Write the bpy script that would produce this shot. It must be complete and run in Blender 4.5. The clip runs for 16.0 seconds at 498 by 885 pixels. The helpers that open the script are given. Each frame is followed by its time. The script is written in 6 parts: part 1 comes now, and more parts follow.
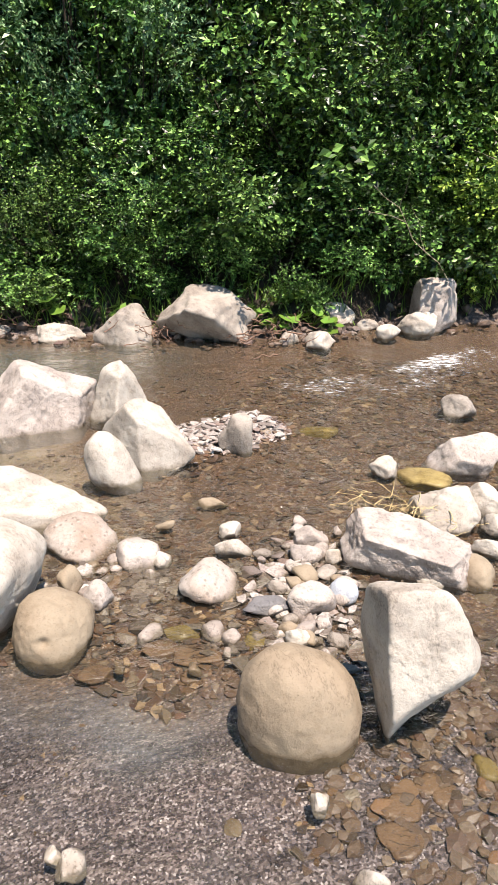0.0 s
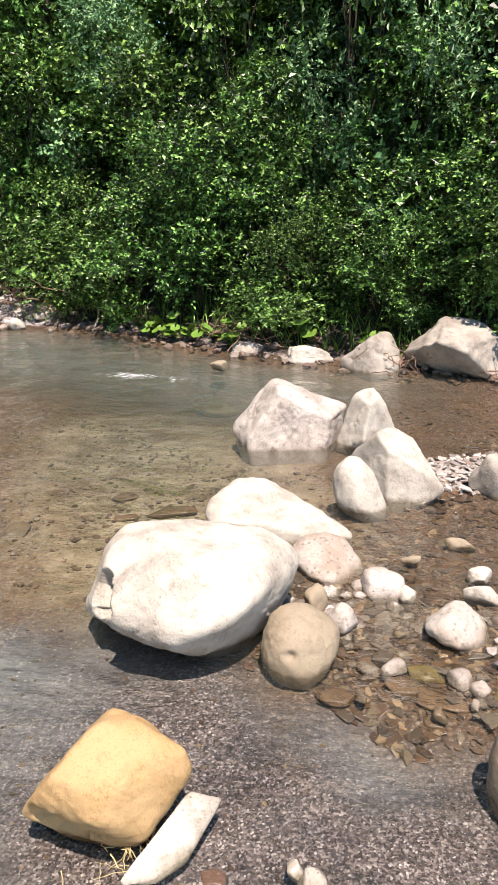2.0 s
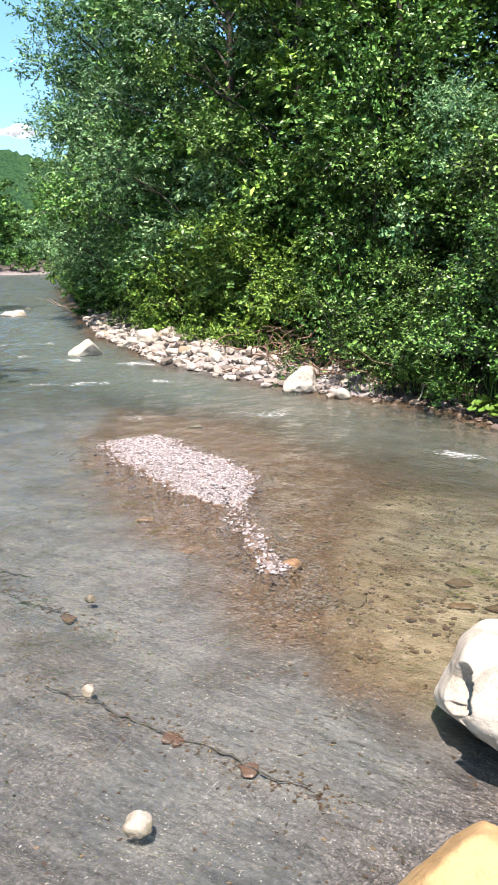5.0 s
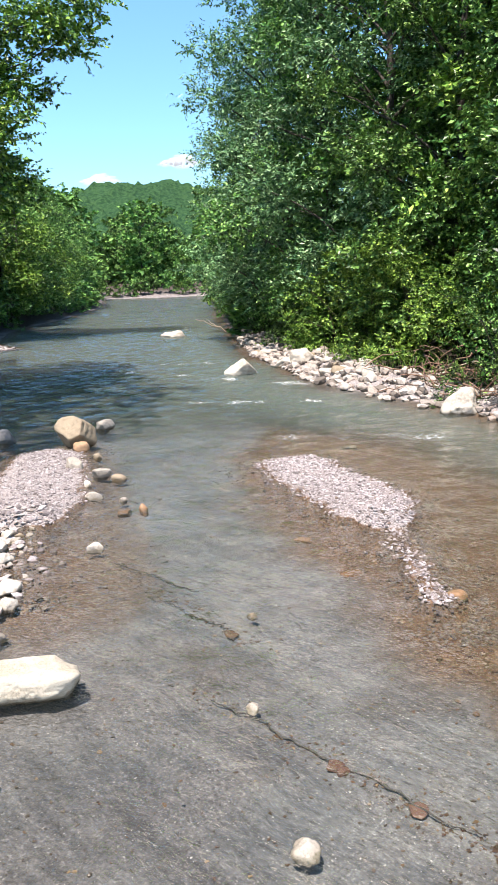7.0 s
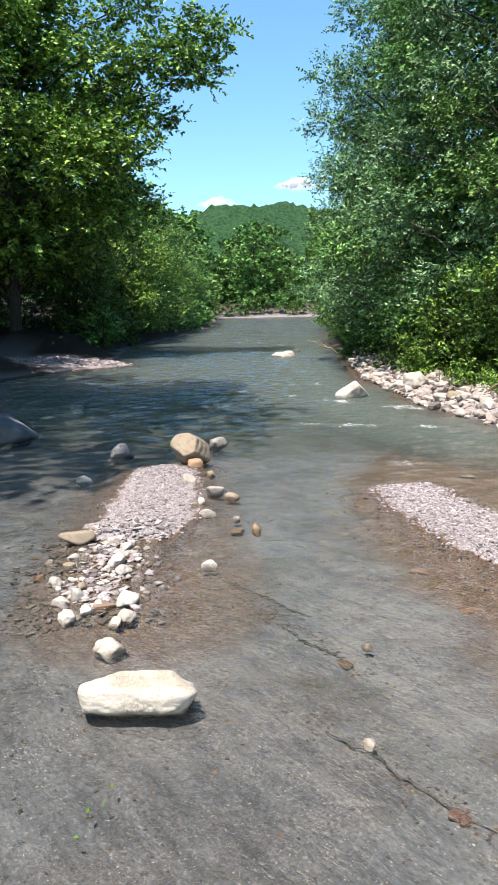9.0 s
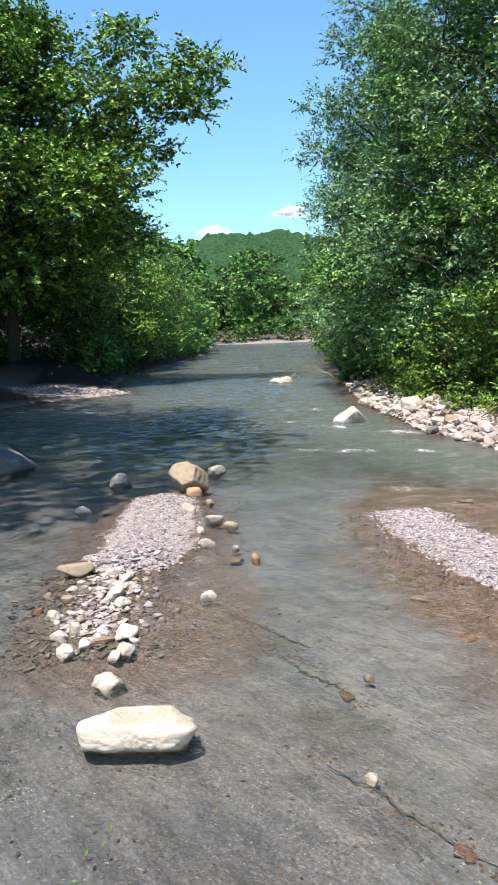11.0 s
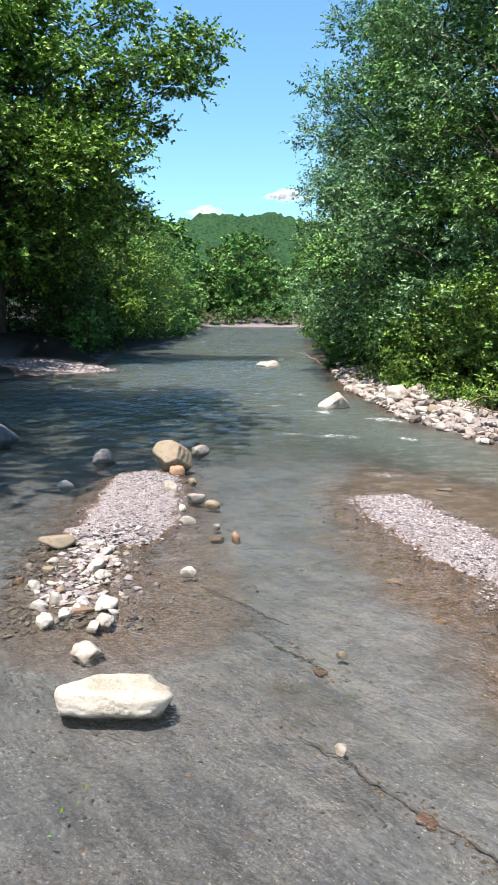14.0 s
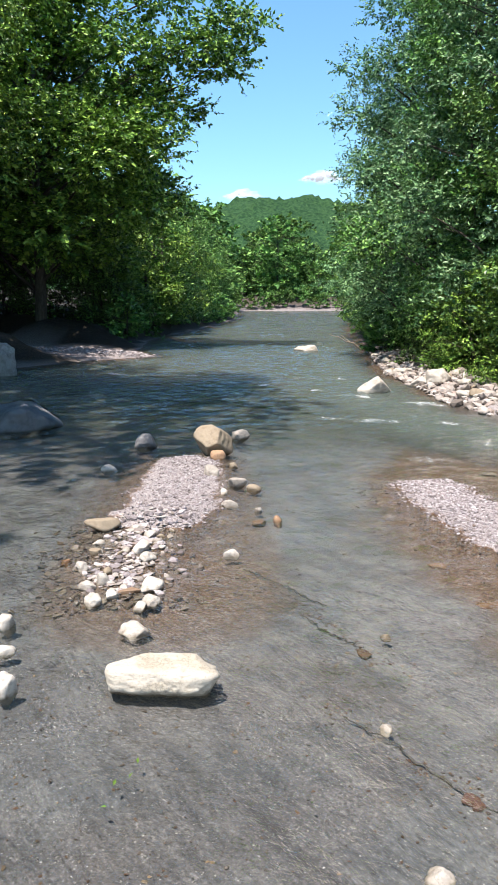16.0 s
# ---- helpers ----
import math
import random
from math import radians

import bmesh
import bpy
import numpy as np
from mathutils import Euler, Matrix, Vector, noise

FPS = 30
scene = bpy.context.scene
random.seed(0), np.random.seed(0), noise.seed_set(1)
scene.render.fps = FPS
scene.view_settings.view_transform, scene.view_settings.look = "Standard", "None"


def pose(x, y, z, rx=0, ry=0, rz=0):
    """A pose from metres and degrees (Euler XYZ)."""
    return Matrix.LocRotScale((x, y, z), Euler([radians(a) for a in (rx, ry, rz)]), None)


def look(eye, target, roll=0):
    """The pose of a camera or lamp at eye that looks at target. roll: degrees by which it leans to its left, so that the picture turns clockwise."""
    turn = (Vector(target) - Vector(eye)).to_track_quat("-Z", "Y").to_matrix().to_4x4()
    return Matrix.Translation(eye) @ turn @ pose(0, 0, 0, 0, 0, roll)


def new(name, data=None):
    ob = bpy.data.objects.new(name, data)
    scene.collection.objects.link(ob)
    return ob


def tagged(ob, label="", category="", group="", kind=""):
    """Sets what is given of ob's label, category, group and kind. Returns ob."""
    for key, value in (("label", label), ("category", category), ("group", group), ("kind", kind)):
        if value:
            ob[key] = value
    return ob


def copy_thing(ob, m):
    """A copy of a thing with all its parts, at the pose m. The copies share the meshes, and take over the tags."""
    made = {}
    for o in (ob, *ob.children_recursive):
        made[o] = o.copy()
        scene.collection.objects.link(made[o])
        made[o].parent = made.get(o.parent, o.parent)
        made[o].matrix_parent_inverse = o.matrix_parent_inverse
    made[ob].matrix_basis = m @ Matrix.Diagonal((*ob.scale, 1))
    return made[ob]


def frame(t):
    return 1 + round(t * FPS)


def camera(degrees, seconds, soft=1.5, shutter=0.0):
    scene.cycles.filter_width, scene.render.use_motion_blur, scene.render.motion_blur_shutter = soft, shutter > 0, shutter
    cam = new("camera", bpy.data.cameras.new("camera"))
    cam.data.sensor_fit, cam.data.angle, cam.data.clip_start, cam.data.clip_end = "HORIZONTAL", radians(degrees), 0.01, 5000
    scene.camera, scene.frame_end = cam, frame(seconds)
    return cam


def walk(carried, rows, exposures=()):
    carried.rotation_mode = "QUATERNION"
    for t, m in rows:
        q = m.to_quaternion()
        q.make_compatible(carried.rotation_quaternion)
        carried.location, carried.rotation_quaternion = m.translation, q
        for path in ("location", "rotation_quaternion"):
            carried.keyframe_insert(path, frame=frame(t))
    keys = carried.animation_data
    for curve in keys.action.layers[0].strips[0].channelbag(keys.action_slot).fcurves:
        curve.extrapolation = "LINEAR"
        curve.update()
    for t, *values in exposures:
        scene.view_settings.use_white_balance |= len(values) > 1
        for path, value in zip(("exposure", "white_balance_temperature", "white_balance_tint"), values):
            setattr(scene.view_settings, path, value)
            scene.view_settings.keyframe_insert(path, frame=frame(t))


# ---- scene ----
cam = camera(38.8, 16.0, soft=0.8)
PATH = [
    (0, (0.578, -0.863, 1.559), (2.222, 0.003, 0.819), -0.8),
    (0.5, (0.562, -0.823, 1.559), (2.146, 0.164, 0.842), -0.3),
    (1, (0.538, -0.787, 1.57), (2.02, 0.36, 0.872), -0.6),
    (1.5, (0.513, -0.757, 1.563), (1.901, 0.508, 0.876), -0.7),
    (2, (0.463, -0.719, 1.573), (1.767, 0.644, 0.907), -0.4),
    (2.5, (0.413, -0.683, 1.584), (1.606, 0.786, 0.938), -0.9),
    (3, (0.36, -0.645, 1.595), (1.446, 0.918, 0.982), -1.2),
    (3.5, (0.315, -0.629, 1.614), (1.29, 1.016, 1.028), -1.5),
    (4, (0.269, -0.604, 1.627), (1.13, 1.117, 1.081), -1.4),
    (4.5, (0.232, -0.576, 1.636), (0.979, 1.206, 1.12), -1.3),
    (4.7, (0.214, -0.578, 1.646), (0.925, 1.225, 1.149), -1.1),
    (6.8, (0.109, -0.541, 1.674), (0.415, 1.389, 1.251), -2.0),
    (7, (0.094, -0.54, 1.676), (0.358, 1.399, 1.261), -2.0),
    (7.5, (0.062, -0.533, 1.682), (0.233, 1.42, 1.288), -1.4),
    (8, (0.031, -0.538, 1.69), (0.111, 1.424, 1.313), -1.0),
    (8.5, (0.015, -0.533, 1.703), (0.021, 1.436, 1.352), -1.0),
    (8.7, (0.002, -0.523, 1.701), (-0.014, 1.445, 1.344), -0.9),
    (10.8, (0.009, -0.522, 1.733), (-0.031, 1.457, 1.451), -1.9),
    (11, (0.017, -0.525, 1.73), (-0.006, 1.455, 1.448), -2.1),
    (11.5, (0.029, -0.525, 1.717), (0.041, 1.452, 1.416), -1.9),
    (12, (0.04, -0.54, 1.713), (0.089, 1.434, 1.396), -1.6),
    (12.5, (0.043, -0.554, 1.709), (0.042, 1.423, 1.405), -2.1),
    (13, (0.03, -0.555, 1.702), (0.034, 1.417, 1.371), -1.3),
    (13.5, (0.019, -0.569, 1.704), (0.046, 1.406, 1.394), -0.4),
    (14, (0.009, -0.582, 1.712), (0.032, 1.391, 1.383), 0.4),
    (14.5, (-0.001, -0.593, 1.718), (-0.017, 1.379, 1.386), 0.1),
    (15, (-0.014, -0.596, 1.717), (-0.054, 1.376, 1.383), 0.3),
    (15.5, (-0.025, -0.603, 1.719), (-0.099, 1.367, 1.38), 0.1),
    (16, (-0.027, -0.612, 1.713), (-0.109, 1.351, 1.342), -0.2),
]
EXPOSURES = [(0.0, 1.14, 6850, 19), (3.2, 1.16, 6850, 19), (4.0, 1.26, 6800, 18), (4.5, 1.44, 6700, 17), (7.0, 1.34, 6450, 16), (7.8, 1.18, 6400, 15), (16.0, 1.16, 6350, 15)]
walk(cam, [(t, look(e, g, r)) for t, e, g, r in PATH], EXPOSURES)

# ---- light: high summer sun from behind and a little to the left of the upstream view ----
SUN_ELEVATION, SUN_AZIMUTH = radians(68), radians(-120)
to_sun = Vector((math.cos(SUN_ELEVATION) * math.cos(SUN_AZIMUTH), math.cos(SUN_ELEVATION) * math.sin(SUN_AZIMUTH), math.sin(SUN_ELEVATION)))
world = bpy.data.worlds.new("sky")
scene.world = world
world.use_nodes = True
wn, wl = world.node_tree.nodes, world.node_tree.links
sky = wn.new("ShaderNodeTexSky")
sky.sky_type, sky.sun_disc = "NISHITA", False
sky.sun_elevation, sky.sun_rotation = SUN_ELEVATION, math.pi / 2 - SUN_AZIMUTH
sky.air_density, sky.dust_density, sky.ozone_density = 1.3, 0.3, 2.2
wn["Background"].inputs["Strength"].default_value = 0.080
tint = wn.new("ShaderNodeMix")
tint.data_type, tint.blend_type = "RGBA", "MULTIPLY"
tint.inputs[0].default_value, tint.inputs[7].default_value = 1.0, (0.82, 1.18, 1.32, 1)
wl.new(sky.outputs[0], tint.inputs[6])
wl.new(tint.outputs[2], wn["Background"].inputs["Color"])
sun = new("sun", bpy.data.lights.new("sun", "SUN"))
sun.data.energy, sun.data.angle, sun.data.color = 5.0, radians(0.53), (1.0, 0.93, 0.82)
sun.matrix_world = look(to_sun * 50, (0, 0, 0))


# ---- numeric noise used for shapes ----
def hash3(i, j, k, seed):
    n = (i * 374761393 + j * 668265263 + k * 2147483647 + seed * 974634777) & 0xFFFFFFFF
    n = ((n ^ (n >> 13)) * 1274126177) & 0xFFFFFFFF
    return ((n ^ (n >> 16)) & 0xFFFF) / 32767.5 - 1.0


def value_noise(p, seed=0):
    """Smooth noise in -1..1 at the rows of p (n x 3)."""
    i = np.floor(p).astype(np.int64)
    f = p - i
    f = f * f * (3 - 2 * f)
    out = np.zeros(len(p))
    for a in (0, 1):
        for b in (0, 1):
            for c in (0, 1):
                w = (f[:, 0] if a else 1 - f[:, 0]) * (f[:, 1] if b else 1 - f[:, 1]) * (f[:, 2] if c else 1 - f[:, 2])
                out += w * hash3(i[:, 0] + a, i[:, 1] + b, i[:, 2] + c, seed)
    return out


def fbm(p, octaves=4, seed=0, gain=0.5):
    out, amp = np.zeros(len(p)), 1.0
    for o in range(octaves):
        out += amp * value_noise(p * 2.03 ** o + 17.3 * o, seed + o)
        amp *= gain
    return out


def flat_noise(x, y, scale, octaves=3, seed=0):
    return fbm(np.stack([x * scale, y * scale, np.zeros_like(x) + 0.37], 1), octaves, seed)


def smooth(a, b, v):
    t = np.clip((v - a) / (b - a), 0, 1)
    return t * t * (3 - 2 * t)


def mesh_from(name, verts, faces, shade_smooth=True):
    """A mesh from arrays of vertices (n x 3) and equal-sided faces (m x 3 or m x 4)."""
    me = bpy.data.meshes.new(name)
    verts, faces = np.asarray(verts, np.float32), np.asarray(faces, np.int32)
    n, sides = len(faces), faces.shape[1]
    me.vertices.add(len(verts))
    me.vertices.foreach_set("co", verts.ravel())
    me.loops.add(n * sides)
    me.loops.foreach_set("vertex_index", faces.ravel())
    me.polygons.add(n)
    me.polygons.foreach_set("loop_start", np.arange(0, n * sides, sides, dtype=np.int32))
    me.update(calc_edges=True)
    me.polygons.foreach_set("use_smooth", np.full(n, shade_smooth))
    me.validate()
    return me


def point_values(me, name, values):
    at = me.attributes.new(name, "FLOAT", "POINT")
    at.data.foreach_set("value", np.asarray(values, np.float32))


# ---- materials ----
class Graph:
    """Short way to write a node material."""

    def __init__(self, name):
        self.mat = bpy.data.materials.new(name)
        self.mat.use_nodes = True
        self.tree = self.mat.node_tree
        self.bsdf = self.tree.nodes["Principled BSDF"]
        self.out = self.tree.nodes["Material Output"]
        self.bsdf.inputs["Specular IOR Level"].default_value = 0.22

    def node(self, kind, links=None, **props):
        n = self.tree.nodes.new(kind)
        for key, value in props.items():
            setattr(n, key, value)
        for key, value in (links or {}).items():
            self.put(n.inputs[key], value)
        return n

    def put(self, socket, value):
        if isinstance(value, bpy.types.NodeSocket):
            self.tree.links.new(value, socket)
        else:
            socket.default_value = value

    def noise(self, coords, scale, detail=4.0, rough=0.6):
        return self.node("ShaderNodeTexNoise", {"Vector": coords, "Scale": scale, "Detail": detail, "Roughness": rough}).outputs[0]

    def math(self, op, a, b=0.5, c=0.0, clamp=False):
        n = self.node("ShaderNodeMath", operation=op, use_clamp=clamp)
        for s, v in zip(n.inputs, (a, b, c)):
            self.put(s, v)
        return n.outputs[0]

    def steps(self, value, lo, hi):
        return self.node("ShaderNodeMapRange", {0: value, 1: lo, 2: hi}, interpolation_type="SMOOTHSTEP").outputs[0]

    def ramp(self, value, *stops):
        n = self.node("ShaderNodeValToRGB", {0: value})
        while len(n.color_ramp.elements) < len(stops):
            n.color_ramp.elements.new(0.5)
        for e, (at, col) in zip(n.color_ramp.elements, stops):
            e.position, e.color = at, (*col, 1)
        return n.outputs[0]

    def mix(self, fac, a, b, blend="MIX"):
        n = self.node("ShaderNodeMix", data_type="RGBA", blend_type=blend)
        for s, v in ((n.inputs[0], fac), (n.inputs[6], a), (n.inputs[7], b)):
            self.put(s, (*v, 1) if isinstance(v, tuple) and len(v) == 3 else v)
        return n.outputs[2]

    def bump(self, height, strength, distance=0.02, normal=None):
        links = {"Height": height, "Strength": strength, "Distance": distance}
        if normal is not None:
            links["Normal"] = normal
        return self.node("ShaderNodeBump", links).outputs[0]

    def coords(self):
        return self.node("ShaderNodeTexCoord").outputs["Object"]

    def position(self):
        return self.node("ShaderNodeNewGeometry").outputs["Position"]

    def height(self):
        return self.node("ShaderNodeSeparateXYZ", {0: self.position()}).outputs[2]

    def shuffled(self, coords):
        """Texture coordinates shifted by a random step for each object."""
        r = self.node("ShaderNodeObjectInfo").outputs["Random"]
        return self.node("ShaderNodeVectorMath", {0: coords, 1: self.node("ShaderNodeCombineXYZ", {0: self.math("MULTIPLY", r, 37.0), 1: self.math("MULTIPLY", r, 11.0), 2: 0.0}).outputs[0]}, operation="ADD").outputs[0]

    def stretched(self, coords, turn, sx, sy, sz=1.0):
        turned = self.node("ShaderNodeMapping", {"Vector": coords, "Rotation": (0, 0, radians(turn))}).outputs[0]
        return self.node("ShaderNodeMapping", {"Vector": turned, "Scale": (sx, sy, sz)}).outputs[0]


def stone_material(name, light, dark, stain, roughness=0.75, grain=60.0, relief=0.5, spots=0.0, stain_at=0.55, streak=1.0):
    """Weathered river stone: two tones, stains, speckles, pits and a wet foot."""
    g = Graph(name)
    c = g.shuffled(g.coords())
    long = g.stretched(c, 20, 1, 1, streak)
    big, mid, fine = g.noise(long, 5.0, 5), g.noise(long, 17.0, 5), g.noise(c, grain * 2.2, 3)
    col = g.mix(g.steps(big, 0.38, 0.68), light, dark)
    col = g.mix(g.math("MULTIPLY", g.steps(mid, stain_at, stain_at + 0.16), 0.5), col, stain)
    col = g.mix(g.math("MULTIPLY", g.steps(fine, 0.52, 0.72), 0.4), col, tuple(v * 0.45 for v in dark))
    vein = g.math("ABSOLUTE", g.math("SUBTRACT", g.noise(g.stretched(c, 65, 1, 2.5, 1.4), 7.0, 6, 0.7), 0.5))
    col = g.mix(g.math("MULTIPLY", g.steps(vein, 0.016, 0.0), g.math("MULTIPLY", g.steps(big, 0.42, 0.6), 0.55)), col, tuple(v * 0.35 for v in stain))
    pock = g.node("ShaderNodeTexVoronoi", {"Vector": c, "Scale": grain * 0.9, "Randomness": 1.0})
    hole = g.math("MULTIPLY", g.steps(g.math("ADD", pock.outputs["Distance"], g.math("MULTIPLY", fine, 0.5)), 0.46, 0.30), g.steps(g.node("ShaderNodeSeparateColor", {0: pock.outputs["Color"]}).outputs[0], 0.88, 0.92))
    col = g.mix(g.math("MULTIPLY", hole, g.math("MULTIPLY", g.steps(big, 0.4, 0.6), 0.6)), col, tuple(v * 0.3 for v in dark))
    if spots:
        blot = g.node("ShaderNodeTexVoronoi", {"Vector": c, "Scale": 34.0}).outputs[0]
        col = g.mix(g.math("MULTIPLY", g.steps(g.math("ADD", blot, g.math("MULTIPLY", mid, -0.6)), 0.0, -0.18), spots), col, tuple(v * 0.35 for v in dark))
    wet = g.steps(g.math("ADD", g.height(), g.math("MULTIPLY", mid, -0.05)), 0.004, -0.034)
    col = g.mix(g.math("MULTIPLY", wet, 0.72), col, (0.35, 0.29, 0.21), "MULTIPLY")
    g.put(g.bsdf.inputs["Base Color"], col)
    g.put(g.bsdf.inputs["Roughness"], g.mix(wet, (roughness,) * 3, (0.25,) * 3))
    pits = g.node("ShaderNodeTexVoronoi", {"Vector": c, "Scale": grain * 0.6}).outputs[0]
    h = g.math("ADD", g.math("SUBTRACT", g.math("MULTIPLY", mid, 0.7), g.math("MULTIPLY", hole, 0.5)), g.math("ADD", g.math("MULTIPLY", fine, 0.35), g.math("MULTIPLY", g.steps(pits, 0.0, 0.25), 0.25)))
    g.put(g.bsdf.inputs["Normal"], g.bump(h, relief, 0.012))
    return g.mat


def gravel_material(name, tones, wet_tone=0.45):
    g = Graph(name)
    isl = g.node("ShaderNodeNewGeometry").outputs["Random Per Island"]
    fine = g.noise(g.coords(), 95.0, 5, 0.7)
    col = g.ramp(isl, *[(i / (len(tones) - 1), t) for i, t in enumerate(tones)])
    col = g.mix(g.math("MULTIPLY", g.steps(fine, 0.42, 0.62), 0.55), col, (0.09, 0.072, 0.06))
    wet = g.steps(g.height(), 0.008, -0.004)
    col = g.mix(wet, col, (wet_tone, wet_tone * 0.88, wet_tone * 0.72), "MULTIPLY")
    g.put(g.bsdf.inputs["Base Color"], col)
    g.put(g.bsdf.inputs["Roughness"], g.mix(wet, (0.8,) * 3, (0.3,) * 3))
    g.put(g.bsdf.inputs["Normal"], g.bump(fine, 0.4, 0.004))
    return g.mat


def leaf_material(name, low, high, young, gloss=0.38, deep=1.0):
    """Leaf with both faces, some light passing through and tones that vary from leaf to leaf."""
    g = Graph(name)
    isl = g.node("ShaderNodeNewGeometry").outputs["Random Per Island"]
    clump = g.noise(g.coords(), 1.1, 3)
    # darkest leaves near black: shade between leaves painted into the tone spread
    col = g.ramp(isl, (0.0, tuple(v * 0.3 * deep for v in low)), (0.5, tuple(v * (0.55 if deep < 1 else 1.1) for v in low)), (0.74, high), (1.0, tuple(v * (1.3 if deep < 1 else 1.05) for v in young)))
    col = g.mix(g.math("MULTIPLY", g.steps(clump, 0.45, 0.65), 0.3), col, high)
    tint = g.node("ShaderNodeHueSaturation", {"Color": col, "Hue": g.math("ADD", g.math("MULTIPLY", g.node("ShaderNodeObjectInfo").outputs["Random"], 0.02), 0.482), "Value": g.math("ADD", g.math("MULTIPLY", g.node("ShaderNodeObjectInfo").outputs["Random"], 0.4), 0.8)}).outputs[0]
    g.put(g.bsdf.inputs["Base Color"], tint)
    g.put(g.bsdf.inputs["Roughness"], gloss)
    g.put(g.bsdf.inputs["Specular IOR Level"], 0.25)
    thin = g.node("ShaderNodeBsdfTranslucent", {"Color": g.mix(0.5, tint, (0.16, 0.24, 0.03))})
    both = g.node("ShaderNodeMixShader", {0: 0.05, 1: g.bsdf.outputs[0], 2: thin.outputs[0]})
    g.put(g.out.inputs["Surface"], both.outputs[0])
    return g.mat


def bark_material(name, tone):
    g = Graph(name)
    c = g.stretched(g.coords(), 0, 1, 1, 0.2)
    n, m = g.noise(c, 30.0, 5), g.noise(g.coords(), 3.0, 3)
    g.put(g.bsdf.inputs["Base Color"], g.mix(g.steps(n, 0.35, 0.7), g.mix(m, tuple(v * 0.55 for v in tone), tone), tuple(v * 1.5 for v in tone)))
    g.put(g.bsdf.inputs["Roughness"], 0.85)
    g.put(g.bsdf.inputs["Normal"], g.bump(n, 0.6, 0.02))
    return g.mat


def ground_material():
    """Bed and banks: gravel, silt streaked by the current, sand and leaf-littered soil, blended by the masks on the mesh."""
    g = Graph("river_bed_and_soil")
    c = g.coords()
    silt, soil, sand = (g.node("ShaderNodeAttribute", attribute_name=n).outputs["Fac"] for n in ("silt", "soil", "sand"))
    bent_ = g.node("ShaderNodeVectorMath", {0: c, 1: g.node("ShaderNodeVectorMath", {0: g.node("ShaderNodeTexNoise", {"Vector": c, "Scale": 1.1, "Detail": 2.0}).outputs[1], 1: (0.14, 0.14, 0.0)}, operation="MULTIPLY").outputs[0]}, operation="ADD").outputs[0]
    cells = g.node("ShaderNodeTexVoronoi", {"Vector": c, "Scale": 62.0, "Randomness": 1.0})
    cells2 = g.node("ShaderNodeTexVoronoi", {"Vector": c, "Scale": 150.0, "Randomness": 1.0})
    pick = lambda v, k: g.node("ShaderNodeSeparateColor", {0: v.outputs["Color"]}).outputs[k]
    tone = g.ramp(pick(cells, 0), (0.0, (0.11, 0.06, 0.038)), (0.4, (0.23, 0.135, 0.082)), (0.8, (0.32, 0.21, 0.14)), (0.93, (0.40, 0.31, 0.24)), (1.0, (0.55, 0.50, 0.46)))
    tone2 = g.ramp(pick(cells2, 1), (0.0, (0.08, 0.05, 0.036)), (0.6, (0.255, 0.155, 0.10)), (0.88, (0.34, 0.24, 0.17)), (1.0, (0.62, 0.57, 0.53)))
    grit = g.mix(g.steps(g.noise(c, 5.0, 3), 0.42, 0.6), tone, tone2)
    grit = g.mix(g.math("MULTIPLY", g.steps(cells.outputs["Distance"], 0.35, 0.7), 0.5), grit, (0.06, 0.042, 0.03))
    grit = g.mix(g.math("MULTIPLY", g.steps(g.noise(c, 2.2, 4), 0.45, 0.65), 0.5), grit, (0.17, 0.11, 0.075))
    grit = g.mix(1.0, grit, (0.56, 0.50, 0.415), "MULTIPLY")
    streak, thread, patch = g.noise(g.stretched(bent_, 52, 1.0, 3.6), 2.2, 6, 0.60), g.noise(g.stretched(bent_, 52, 1.0, 12.0), 2.4, 6, 0.68), g.noise(c, 1.1, 5)
    mud = g.ramp(streak, (0.32, (0.080, 0.082, 0.085)), (0.45, (0.118, 0.120, 0.123)), (0.56, (0.142, 0.143, 0.142)), (0.72, (0.178, 0.177, 0.171)))
    dash = g.noise(g.stretched(bent_, 52, 1.0, 4.5), 11.0, 4, 0.6)
    mud = g.mix(g.math("MULTIPLY", g.steps(dash, 0.43, 0.33), 0.8), mud, (0.040, 0.040, 0.041))
    mud = g.mix(g.math("MULTIPLY", g.steps(thread, 0.42, 0.32), 0.25), mud, (0.062, 0.062, 0.065))
    mud = g.mix(g.math("MULTIPLY", g.steps(patch, 0.46, 0.60), 0.75), mud, (0.085, 0.072, 0.066))
    slate = g.node("ShaderNodeAttribute", attribute_name="slate").outputs["Fac"]
    mud = g.mix(g.math("MULTIPLY", slate, 0.65), mud, g.ramp(streak, (0.34, (0.052, 0.053, 0.057)), (0.5, (0.074, 0.075, 0.080)), (0.66, (0.108, 0.108, 0.112))))
    speck = pick(cells2, 2)
    rough = g.steps(g.noise(c, 1.7, 4), 0.44, 0.62)
    mud = g.mix(g.math("MULTIPLY", rough, 0.3), mud, g.ramp(speck, (0.0, (0.06, 0.055, 0.056)), (0.55, (0.165, 0.152, 0.148)), (0.88, (0.235, 0.22, 0.21)), (1.0, (0.46, 0.44, 0.42))))
    # pale specks: light grains, and glints of the water painted as grains
    mud = g.mix(g.math("MULTIPLY", g.steps(speck, 0.985, 0.995), 0.6), mud, (0.42, 0.40, 0.36))
    fine_ = g.ramp(pick(cells2, 0), (0.0, (0.026, 0.020, 0.019)), (0.45, (0.090, 0.072, 0.068)), (0.75, (0.175, 0.145, 0.138)), (0.92, (0.25, 0.22, 0.21)), (1.0, (0.42, 0.39, 0.375)))
